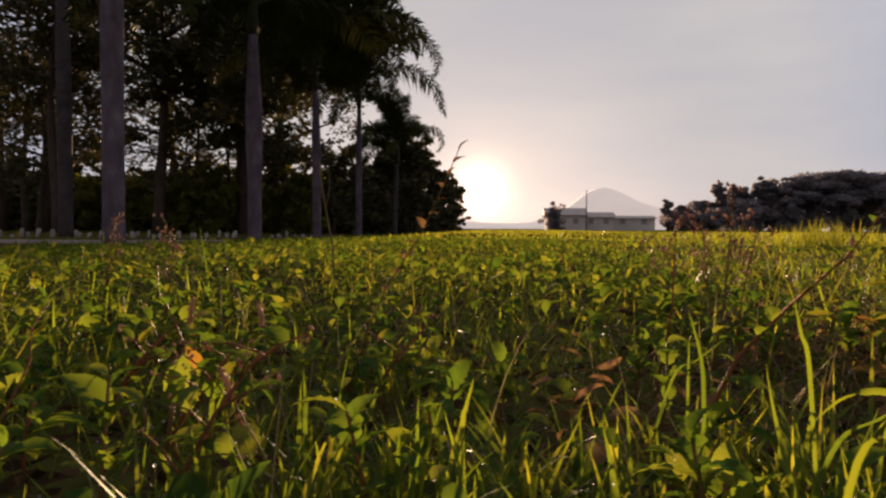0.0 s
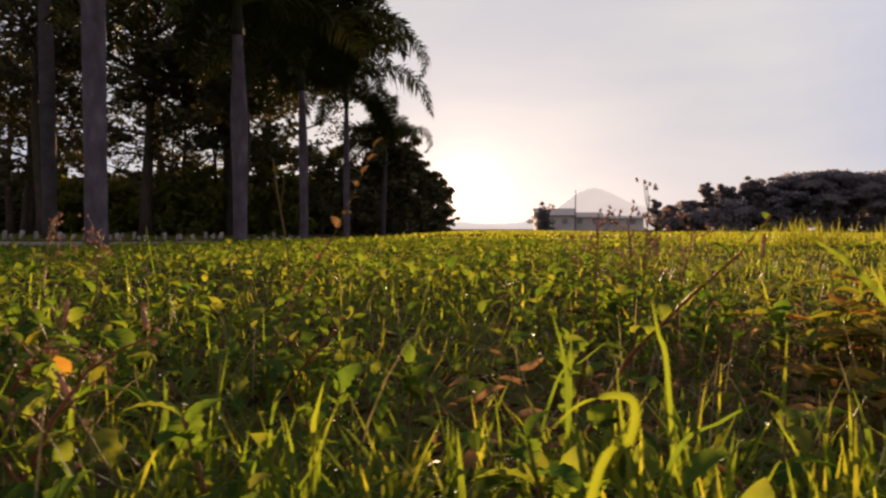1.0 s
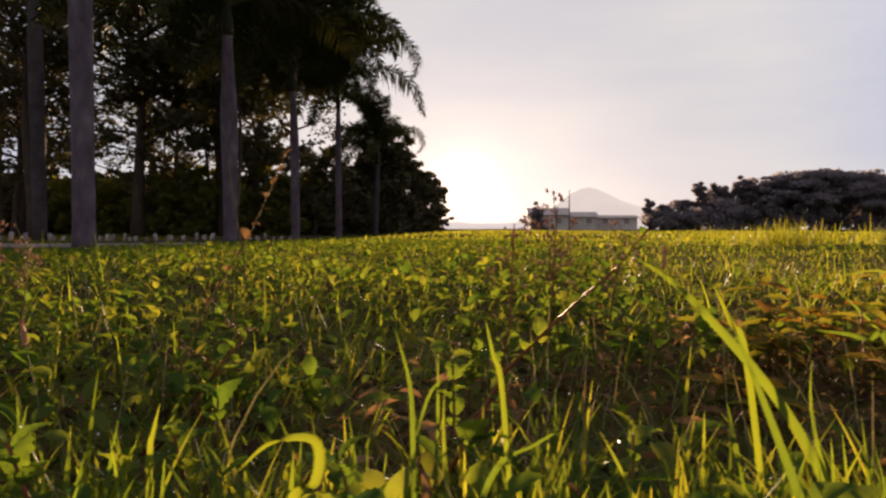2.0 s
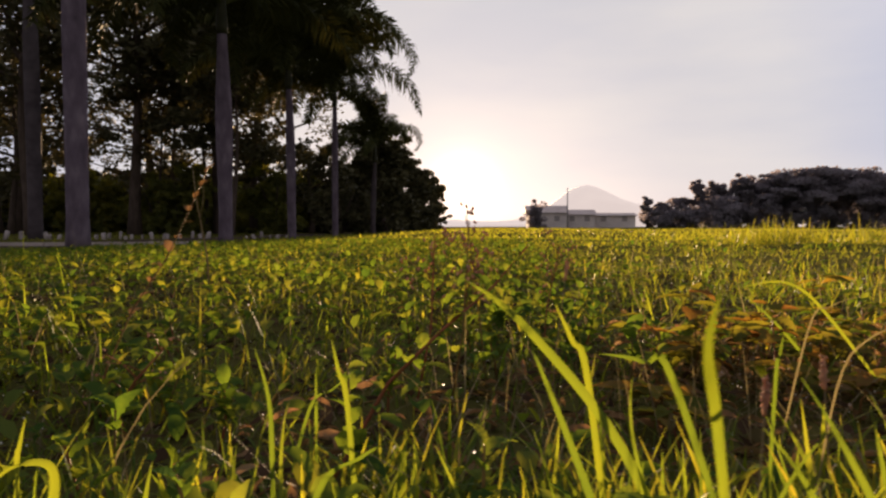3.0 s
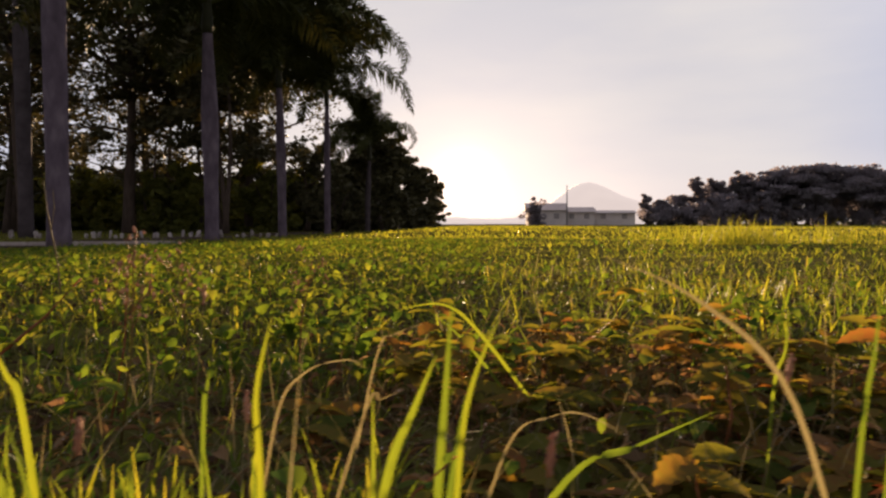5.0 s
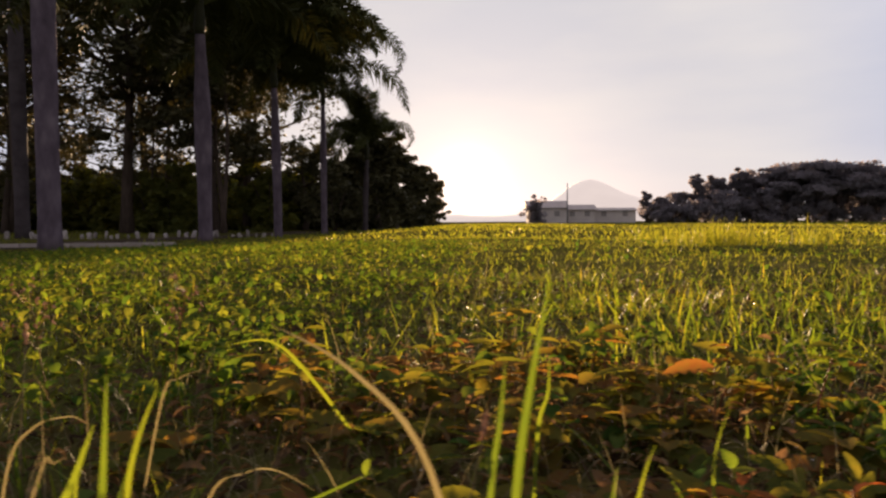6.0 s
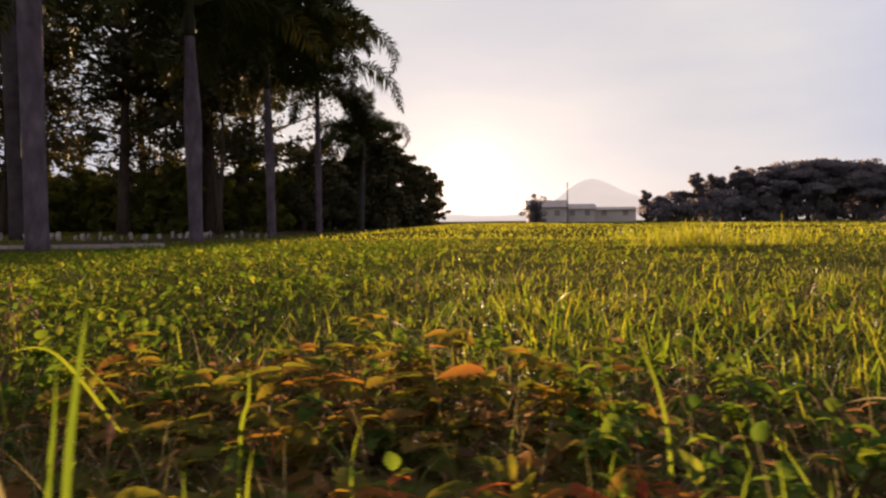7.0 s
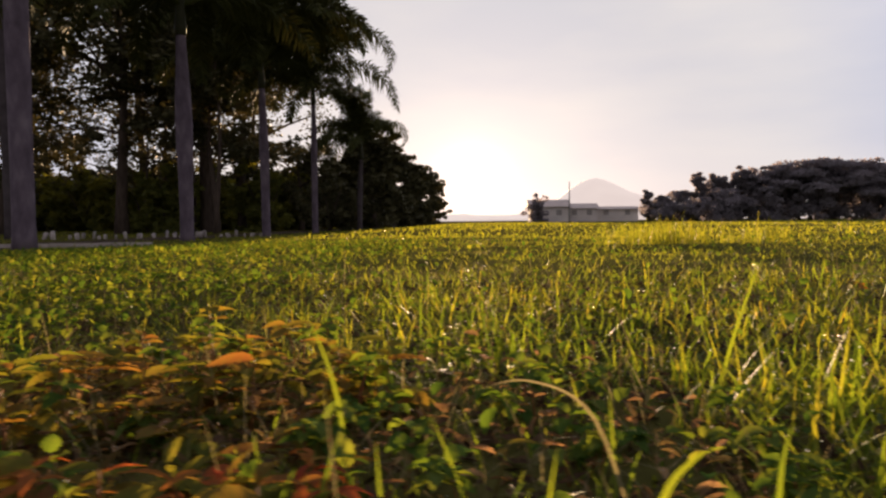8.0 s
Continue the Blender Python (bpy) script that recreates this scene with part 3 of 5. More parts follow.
# ---------------------------------------------------------------- broadleaved trees
def leaf_cloud(rng, centres, radii, per, size, flat=0.7):
    """Many small folded leaves gathered in clumps; returns points and faces."""
    c = np.repeat(np.asarray(centres, float), per, axis=0)
    r = np.repeat(np.asarray(radii, float), per)
    n = len(c)
    d = rng.normal(0, 1, (n, 3))
    d /= np.linalg.norm(d, axis=1)[:, None]
    d *= (rng.uniform(0.15, 1, n) ** 0.45 * r)[:, None]
    d[:, 2] *= flat
    p = c + d
    u = rng.normal(0, 1, (n, 3))
    u[:, 2] *= 0.5
    u /= np.linalg.norm(u, axis=1)[:, None]
    w = np.cross(u, rng.normal(0, 1, (n, 3)))
    w /= np.linalg.norm(w, axis=1)[:, None] + 1e-9
    s = (size * rng.uniform(0.6, 1.35, n))[:, None]
    v = np.stack([p - u * s, p + w * s * 0.42, p + u * s, p - w * s * 0.42], 1).reshape(-1, 3)
    return v, np.arange(n * 4).reshape(-1, 4)


def tree(x, y, height, spread, r, seed, bare=0.35, clumps=60, per=60, size=0.16, mat=None, flat=0.7, name="broadleaf_tree",
         label="large dark broadleaved tree behind the palms", group="trees behind the palms", lean=0.0, layered=False):
    rng = np.random.default_rng(seed)
    z0 = float(ground_z(x, y)) - 0.08
    e = thing(name, x, y, z0, label, "tree", group)
    bm = bmesh.new()
    top = Vector((lean, 0, height * 0.72))
    pts = [Vector((lean * t * t + 0.12 * math.sin(5 * t + seed), 0.1 * math.sin(4 * t + 2 * seed), top.z * t)) for t in np.linspace(0, 1, 9)]
    tube(bm, pts, [r * (1.25 if i == 0 else 1 - 0.085 * i) for i in range(9)], 10)
    part("trunk", bm, M_BARK, e)
    centres, radii = [], []
    limbs = 9
    for k in range(limbs):
        t = bare + (1 - bare) * (k + 0.3) / limbs
        i = min(int(t * 8), 7)
        b = pts[i].lerp(pts[i + 1], t * 8 - i)
        a = k * 2.4 + seed
        reach = spread * (0.55 + 0.45 * math.sin(math.pi * min(1, 0.25 + t * 0.75))) * float(rng.uniform(0.75, 1.1))
        end = b + Vector((math.cos(a) * reach, math.sin(a) * reach, height * (0.05 if layered else 0.16) * float(rng.uniform(0.3, 1.3))))
        mid = b.lerp(end, 0.5) + Vector((0, 0, 0.05 * height * float(rng.uniform(-0.3, 0.8))))
        bm = bmesh.new()
        tube(bm, [b, b.lerp(mid, 0.6), mid, mid.lerp(end, 0.6), end], [r * 0.42, r * 0.34, r * 0.25, r * 0.16, r * 0.05], 6)
        part("limb", bm, M_BARK, e)
        for m in range(max(2, clumps // limbs)):
            q = b.lerp(end, float(rng.uniform(0.35, 1.08)))
            off = rng.normal(0, 0.16 * spread, 3)
            centres.append((q.x + off[0], q.y + off[1], max(q.z + off[2] * (0.35 if layered else 0.8), bare * height * 0.75)))
            radii.append(spread * float(rng.uniform(0.12, 0.24)))
    for m in range(clumps // 4):
        off = rng.normal(0, 1, 3)
        centres.append((top.x + off[0] * spread * 0.35, off[1] * spread * 0.35, height * 0.82 + min(off[2], 0.7 if layered else 3.0) * height * 0.07))
        radii.append(spread * float(rng.uniform(0.14, 0.24)))
    v, q = leaf_cloud(rng, centres, radii, per, size, 0.35 if layered else flat)
    crown = strip_mesh("crown", v, q, mat or M_LEAF)
    crown.parent = e
    return e


# tall trees whose crowns close over the palms, then the thick row that runs away along the meadow
for i, (x, y, h, s, r, bare, thick) in enumerate((
        (-14.62, 29.5, 13.5, 5.0, 0.27, 0.6, 3), (-22.5, 33.0, 13.5, 5.5, 0.28, 0.34, 0), (-20.0, 41.0, 16.0, 6.5, 0.3, 0.5, 0), (-17.8, 27.0, 12.5, 4.5, 0.22, 0.64, 3),
        (-11.9, 31.8, 13.0, 4.2, 0.32, 0.6, 3), (-28.0, 37.0, 14.0, 6.0, 0.3, 0.36, 0), (-11.0, 34.0, 13.5, 4.0, 0.2, 0.6, 3), (-9.6, 27.5, 11.5, 3.2, 0.1, 0.62, 3),
        (-13.0, 32.5, 10.0, 4.2, 0.11, 0.36, 1), (-10.6, 29.5, 9.0, 2.8, 0.13, 0.4, 1), (-25.0, 35.0, 10.0, 5.0, 0.2, 0.32, 1), (-17.0, 38.0, 10.0, 5.0, 0.2, 0.34, 1), (-13.9, 30.2, 9.5, 2.4, 0.07, 0.4, 0),
        (-20.5, 30.0, 9.0, 4.0, 0.16, 0.38, 1), (-9.3, 38.0, 5.2, 2.6, 0.18, 0.15, 0), (-15.0, 47.0, 13.0, 6.0, 0.3, 0.15, 0),
        (-5.6, 40.0, 5.9, 1.8, 0.2, 0.06, 2), (-5.5, 47.0, 5.7, 1.8, 0.2, 0.05, 2), (-5.5, 55.0, 5.7, 1.8, 0.2, 0.05, 2), (-5.8, 66.0, 5.9, 1.8, 0.2, 0.05, 2), (-6.1, 80.0, 6.0, 1.8, 0.2, 0.05, 2),
        (-8.4, 46.0, 5.0, 2.2, 0.2, 0.06, 2))):
    grown = tree(x + 0.1, y, h, s, r, 30 + i, bare, clumps=(50, 76, 120, 84)[thick], per=(50, 56, 62, 62)[thick], size=(0.15, 0.15, 0.19, 0.165)[thick])
    if i == 0:
        # bare lower boughs of the nearest broadleaved tree
        for pts, r0 in (((( -0.05, 0, 4.4), (-0.9, 0, 4.62), (-2.2, 0, 4.65), (-3.8, 0.2, 5.1)), 0.08), (((0.1, 0, 5.4), (0.6, 0, 5.0), (1.3, 0.1, 4.5)), 0.05), (((-0.1, 0, 6.0), (-1.2, 0, 6.9), (-2.6, 0, 7.2)), 0.07),
                        (((0.1, 0, 6.1), (1.3, 0, 6.6), (2.8, 0.2, 7.3)), 0.07)):
            bm = bmesh.new()
            tube(bm, pts, [r0 * (1 - 0.7 * k / (len(pts) - 1)) for k in range(len(pts))], 7)
            part("limb", bm, M_BARK, grown)


def shrub(x, y, h, s, seed, mat, label, group, leaf=0.16):
    rng = np.random.default_rng(seed)
    z0 = float(ground_z(x, y)) - 0.05
    e = thing("shrub", x, y, z0, label, "shrub", group)
    centres, radii = [], []
    for k in range(7):
        a = k * 0.9 + seed
        end = Vector((math.cos(a) * s * 0.6, math.sin(a) * s * 0.6, h * float(rng.uniform(0.5, 0.9))))
        bm = bmesh.new()
        tube(bm, [Vector((0, 0, 0)), end * 0.5 + Vector((0, 0, h * 0.1)), end], [0.05, 0.035, 0.012], 5)
        part("branch", bm, M_BARK, e)
    for k in range(34):
        centres.append((rng.normal(0, s * 0.5), rng.normal(0, s * 0.4), abs(rng.normal(0.45, 0.28)) * h))
        radii.append(float(rng.uniform(0.2, 0.38)) * s)
    v, q = leaf_cloud(rng, centres, radii, 80, leaf * 1.2, 0.8)
    v[:, 2] = np.maximum(v[:, 2], 0.02)
    leaves = strip_mesh("foliage", v, q, mat)
    leaves.parent = e
    return e


for i in range(14):
    shrub(-38 + i * 2.3, 46 - 0.6 * (i % 3), 4.3 + 0.5 * math.sin(i * 2.1), 2.5, 60 + i, M_LEAF, "dark shrub under the trees", "shrubs under the trees", 0.27)
for i in range(12):
    shrub(-34 + i * 2.2, 41 - 0.5 * (i % 3), 2.7 + 0.4 * math.sin(i * 1.7), 2.2, 75 + i, M_SUNLIT_SHRUB if i > 3 else M_LEAF, "low dark shrub under the trees", "shrubs under the trees", 0.24)
for i, (x, y, h) in enumerate(((-13.2, 30.5, 3.0), (-14.6, 31.5, 2.6), (-9.6, 33.0, 3.2))):
    shrub(x, y, h, 1.3, 180 + i, M_SUNLIT_SHRUB, "green shrub under the trees with sunlight in its leaf colour", "shrubs under the trees")
for i in range(6):
    shrub(-6.6 + 0.25 * i, 34 + i * 6.0, 2.6 - 0.1 * i, 1.5, 90 + i, M_LEAF, "dark shrub at the foot of the palm row", "shrubs along the palm row")


# ---------------------------------------------------------------- far trees on the other side
for i, (x, y, h, s, lay) in enumerate((
        (18.7, 80, 3.7, 0.7, 0), (20.4, 80, 3.1, 1.0, 0), (22.2, 80, 3.8, 1.4, 0), (24.4, 80, 5.7, 1.2, 0), (26.5, 81, 5.6, 1.5, 0), (29.0, 80, 6.5, 1.3, 0), (30.6, 82, 5.7, 2.0, 0),
        (33.4, 80, 7.0, 3.4, 1), (36.0, 79, 7.3, 4.6, 1), (39.0, 80, 7.4, 5.0, 1), (43.0, 80, 7.0, 5.2, 1), (48.0, 82, 7.0, 5.2, 1), (53.5, 80, 7.2, 5.5, 1), (60.0, 82, 8.0, 5.5, 1),
        (33.5, 84, 6.2, 3.0, 0), (37.0, 84, 6.6, 3.4, 0), (41.5, 85, 6.6, 3.6, 0), (46.5, 86, 6.4, 4.0, 0), (28.0, 85, 5.0, 2.6, 0), (54.0, 90, 6.4, 5.0, 0))):
    tree(x, y, h, s, 0.22, 120 + i, 0.55 if lay else 0.08, clumps=100 if lay else 90, per=62, size=0.24, mat=M_HAZED_LEAF, layered=bool(lay),
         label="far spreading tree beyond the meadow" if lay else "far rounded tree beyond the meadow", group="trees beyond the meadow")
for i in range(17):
    shrub(21.4 + i * 2.5, 78 + (i % 2) * 1.6, 2.9 + 0.9 * min(i / 6, 1), 2.2, 150 + i, M_HAZED_LEAF, "far dark thicket beyond the meadow", "thicket beyond the meadow")


# ---------------------------------------------------------------- distance
def build_hill():
    rng = np.random.default_rng(3)
    xs, ys = np.linspace(-260, 420, 90), np.linspace(600, 900, 24)
    gx, gy = np.meshgrid(xs, ys)
    z = 32 * np.exp(-((gx - 92) / 36) ** 2) + 15 * np.exp(-((gx - 142) / 42) ** 2) + 3 * np.exp(-((gx + 60) / 120) ** 2) + 5
    z *= np.sin(np.pi * np.clip((gy - 590) / 200, 0, 1)) ** 0.6
    z += 1.4 * lump(gx, gy, 0.09, 2.0) - 1
    c = len(xs)
    i, j = np.meshgrid(np.arange(len(ys) - 1), np.arange(c - 1), indexing='ij')
    a = (i * c + j).ravel()
    ob = strip_mesh("backdrop", np.stack([gx, gy, z], -1).reshape(-1, 3), np.stack([a, a + 1, a + c + 1, a + c], -1), M_HILL)
    tagged(ob, "pale hazy hill on the horizon", "hill", kind="structure")


build_hill()


def box(bm, x0, x1, y0, y1, z0, z1):
    vs = [bm.verts.new((x, y, z)) for z in (z0, z1) for x, y in ((x0, y0), (x1, y0), (x1, y1), (x0, y1))]
    for f in ((3, 2, 1, 0), (4, 5, 6, 7), (0, 1, 5, 4), (1, 2, 6, 5), (2, 3, 7, 6), (3, 0, 4, 7)):
        bm.faces.new([vs[k] for k in f])


def house(x, y, w, d, wall_h, roof_h, label):
    e = thing("house", x, y, 0, label, "house", "low houses on the horizon")
    bm = bmesh.new()
    box(bm, -w / 2, w / 2, 0, d, -0.1, wall_h)
    part("wall", bm, M_WALL, e, smooth=False)
    bm = bmesh.new()
    o = 0.4
    a = [bm.verts.new(p) for p in ((-w / 2 - o, -o, wall_h), (w / 2 + o, -o, wall_h), (w / 2 + o, d / 2, wall_h + roof_h), (-w / 2 - o, d / 2, wall_h + roof_h),
                                   (w / 2 + o, d + o, wall_h), (-w / 2 - o, d + o, wall_h))]
    bm.faces.new((a[0], a[1], a[2], a[3]))
    bm.faces.new((a[3], a[2], a[4], a[5]))
    bm.faces.new((a[1], a[4], a[2]))
    bm.faces.new((a[0], a[3], a[5]))
    bm.faces.new((a[0], a[5], a[4], a[1]))
    part("roof", bm, M_ROOF, e, smooth=False)
    for k in range(max(2, int(w / 2.5))):
        bm = bmesh.new()
        cx = -w / 2 + (k + 0.5) * w / max(2, int(w / 2.5))
        box(bm, cx - 0.45, cx + 0.45, -0.02, 0.05, 0.9, 1.8)
        win = part("window", bm, M_WALL, e, smooth=False)
        bm = bmesh.new()
        box(bm, cx - 0.38, cx + 0.38, -0.03, -0.025, 0.97, 1.73)
        part("pane", bm, M_DARK, win, smooth=False)
    return e


house(9.3, 101, 5.5, 6, 2.2, 1.1, "low house with a pitched roof on the horizon")
house(14.2, 103, 4.4, 6, 1.95, 0.8, "low pale house beyond the meadow")
house(19.8, 106, 6.4, 6, 1.85, 0.45, "long low pale house with a flat roof beyond the meadow")


pole = thing("utility_pole", 12.0, 99.5, 0, "thin grey pole beside the far houses", "pole")
bm = bmesh.new()
tube(bm, [(0, 0, -0.1), (0, 0, 3), (0, 0, 5.6)], [0.1, 0.085, 0.06], 8)
part("shaft", bm, M_METAL, pole)
bm = bmesh.new()
tube(bm, [(0, 0, 5.6), (0, 0, 5.72)], [0.075, 0.05], 8)
part("cap", bm, M_METAL, pole)
shrub(7.2, 97, 3.6, 1.8, 171, M_HAZED_LEAF, "far tree clump beside the houses with haze in its leaf colour", "clumps on the horizon")


# ---------------------------------------------------------------- border of the palm row
def build_border():
    xs, ys = np.linspace(0, 1, 5), np.linspace(9, 40, 60)
    gx = np.array([[-6.75 + 0.045 * (y - 12) - w * 1.9 for w in xs] for y in ys])
    gy = np.repeat(ys[:, None], 5, 1)
    v = np.stack([gx, gy, ground_z(gx, gy) + 0.012], -1).reshape(-1, 3)
    i, j = np.meshgrid(np.arange(59), np.arange(4), indexing='ij')
    a = (i * 5 + j).ravel()
    tagged(strip_mesh("path", v, np.stack([a, a + 1, a + 6, a + 5], -1), M_PATH), "brown bare earth path under the palms", "path", kind="structure")
    for k in range(5):
        x, y = -8.6 + k * 0.92, 12.5 + 0.02 * k
        e = thing("kerb_stone", x, y, float(ground_z(x, y)), "pale concrete kerb along the edge of the grass", "kerb", "kerb stones along the path", turn=1.0)
        bm = bmesh.new()
        box(bm, -0.455, 0.455, -0.06, 0.06, -0.05, 0.075)
        bmesh.ops.bevel(bm, geom=bm.edges[:], offset=0.012, segments=2, affect='EDGES')
        part("block", bm, M_KERB, e, smooth=False)
    rng = random.Random(8)
    for k in range(44):
        t = (k + rng.uniform(-0.8, 0.8)) / 43
        x, y = -13.0 + 7.6 * t, 17.2 + 4.0 * t + rng.uniform(-0.3, 0.3)
        e = thing("edging_stone", x, y, float(ground_z(x, y)), "small white-painted stone set upright beside the path", "stone", "white edging stones", turn=rng.uniform(-30, 30))
        bm = bmesh.new()
        w, h = rng.uniform(0.018, 0.06), rng.uniform(0.07, 0.24)
        tip = rng.uniform(-0.35, 0.35)
        box(bm, -w, w, -0.05, 0.05, -0.05, h)
        for vv in bm.verts:
            vv.co.x = vv.co.x * rng.uniform(0.7, 1.15) + tip * max(vv.co.z, 0)
            vv.co.z *= rng.uniform(0.85, 1.1)
        bmesh.ops.bevel(bm, geom=bm.edges[:], offset=0.015, segments=2, affect='EDGES')
        part("block", bm, M_STONE, e)


build_border()


# ---------------------------------------------------------------- long grass
def blade_mesh(name, base, knee, tip, width, mat, sharp=0.0):
    """A folded, tapering blade that runs from the base past the knee to the tip."""
    b, k, t = Vector(base), Vector(knee), Vector(tip)
    verts, faces = [], []
    n = 12
    face = Vector((1.0, 0.25 * math.sin(base[0] * 97), 0)).normalized()
    for i in range(n + 1):
        s = i / n
        p = b * (1 - s) ** 2 + k * 2 * s * (1 - s) + t * s * s
        d = (k - b) * 2 * (1 - s) + (t - k) * 2 * s
        side = face - d.normalized() * face.dot(d.normalized())
        if side.length < 0.2:
            side = Vector((0, 0, 1)) - d.normalized() * d.normalized().z
        side.normalize()
        nrm = d.normalized().cross(side)
        w = width * 0.5 * max(0.05, min(1.0, 0.6 + 2 * s) * (1 - s ** 2.6))
        verts += [p - side * w + nrm * w * 0.35, p, p + side * w + nrm * w * 0.35]
        if i:
            o = 3 * (i - 1)
            faces += [(o, o + 1, o + 4, o + 3), (o + 1, o + 2, o + 5, o + 4)]
    me = bpy.data.meshes.new(name)
    me.from_pydata([tuple(v) for v in verts], [], faces)
    me.materials.append(mat)
    me.shade_smooth()
    return me


SHORT_RNG = random.Random(21)
SHORT_BLADES = []
for _ in range(6):
    bh = SHORT_RNG.uniform(0.05, 0.1)
    bx, by = SHORT_RNG.uniform(-0.04, 0.04), SHORT_RNG.uniform(-0.03, 0.03)
    SHORT_BLADES.append(blade_mesh("blade", (0, 0, 0), (bx * 0.3, by * 0.3, bh * 0.7), (bx, by, bh), SHORT_RNG.uniform(0.003, 0.005), M_HERO))


def tuft(x, y, reach, height, width, bend=0.0, mat=None, short=5, label="tuft of long bright green grass blades", depth=0.0):
    rng = random.Random(int((x * 13 + y * 7) * 1000))
    z0 = float(ground_z(x, y)) - 0.004
    e = thing("grass_tuft", x, y, z0, label, "grass", "long grass tufts")
    h = height - z0
    sway = rng.uniform(-0.16, 0.16) * h
    knee = (reach * 0.3 - bend + sway, depth * 0.3, h * (0.62 + 2 * abs(bend)))
    f = new("blade", blade_mesh("blade", (0, 0, 0), knee, (reach, depth, h), width, mat or M_HERO))
    f.parent = e
    for k in range(short):
        g = new("blade", SHORT_BLADES[rng.randrange(6)])
        g.parent = e
        g.matrix_basis = pose(rng.uniform(-0.022, 0.022), rng.uniform(-0.005, 0.03), 0, 0, 0, rng.uniform(-50, 50))
        sc = rng.uniform(0.6, 1.15)
        g.scale = (sc, sc, sc)
    return e


tuft(0.743, 1.509, -0.004492, 0.1096, 0.003324, -0.022, depth=0.035)
tuft(0.578, 1.499, -0.03872, 0.1003, 0.002728, 0.022, depth=0.006)
tuft(0.578, 1.420, 0.0264, 0.09944, 0.003256, 0.014, depth=0.006)
tuft(0.802, 1.420, 0.1628, 0.09786, 0.003933, 0.005, depth=-0.019)
tuft(0.675, 1.486, -0.004458, 0.08826, 0.003299, 0.005, depth=0.037)
tuft(0.648, 1.405, -0.0551, 0.1173, 0.004977, 0.002, depth=0.027)
tuft(0.620, 1.431, -0.05315, 0.1036, 0.004429, 0.007, depth=-0.027)
tuft(0.652, 1.442, -0.0169, 0.09871, 0.003824, 0.011, depth=0.016)
tuft(0.654, 1.460, 0.01957, 0.09249, 0.003291, -0.009, depth=-0.029)
tuft(0.378, 1.455, -0.021, 0.08652, 0.003108, 0.009, depth=0.038)
tuft(0.567, 1.400, -0.00264, 0.08272, 0.003256, 0.009, depth=0.042)
tuft(0.778, 1.466, 0.01722, 0.1142, 0.004531, -0.005, depth=0.032)
tuft(1.051, 1.538, 0.01901, 0.1091, 0.003702, -0.016, depth=-0.014)
tuft(1.175, 1.619, -0.008167, 0.1164, 0.002552, 0.020, depth=0.003)
tuft(1.134, 1.471, 0.005072, 0.09535, 0.003753, 0.005, depth=-0.008)
tuft(0.414, 1.277, -0.00336, 0.05796, 0.003108, 0.000, depth=-0.002)
tuft(0.514, 1.333, -0.02607, 0.07212, 0.004345, -0.007, depth=0.014)
tuft(0.423, 1.293, 0.002521, 0.05462, 0.003109, 0.004, depth=0.040)
tuft(0.307, 1.263, 0.00756, 0.042, 0.003612, 0.007, depth=0.042)
tuft(0.228, 1.280, -0.00672, 0.042, 0.003108, 0.016, depth=0.048)
tuft(0.443, 1.362, -0.03556, 0.07282, 0.003133, 0.007, depth=-0.019)
tuft(0.196, 1.334, 0, 0.03696, 0.0042, 0.016, depth=0.045)
tuft(0.264, 1.334, 0.01092, 0.03948, 0.003108, 0.018, depth=0.013)
tuft(0.369, 1.251, 0.0336, 0.05124, 0.004704, 0.009, depth=-0.014)
tuft(0.458, 1.392, -0.01958, 0.06213, 0.004255, 0.014, depth=0.014)
tuft(0.389, 1.368, 0.00252, 0.0504, 0.003108, -0.009, depth=-0.027)
tuft(1.091, 1.582, 0.01007, 0.1098, 0.003727, -0.004, depth=-0.019)
tuft(1.425, 1.575, 0.012, 0.100, 0.0033, 0.006, short=8, depth=0.01)
tuft(1.475, 1.585, -0.015, 0.094, 0.0036, -0.006, short=8, depth=0.015)
tuft(1.565, 1.590, 0.018, 0.098, 0.0034, 0.008, short=8, depth=-0.01)
tuft(1.377, 1.674, -0.01985, 0.08463, 0.003239, 0.016, depth=-0.029)
tuft(1.384, 1.610, 0.02613, 0.08258, 0.005227, 0.005, depth=-0.029)
tuft(1.537, 1.569, 0.02835, 0.0777, 0.004515, 0.009, depth=-0.005)
tuft(1.540, 1.640, -0.0504, 0.0882, 0.003255, 0.016, depth=0.046)
tuft(1.646, 1.716, 0, 0.0882, 0.003885, 0.000, depth=0.048)
tuft(1.759, 1.664, -0.00315, 0.1008, 0.004515, -0.009, depth=-0.026)
tuft(1.707, 1.517, 0.04095, 0.0777, 0.00525, 0.004, depth=-0.029)


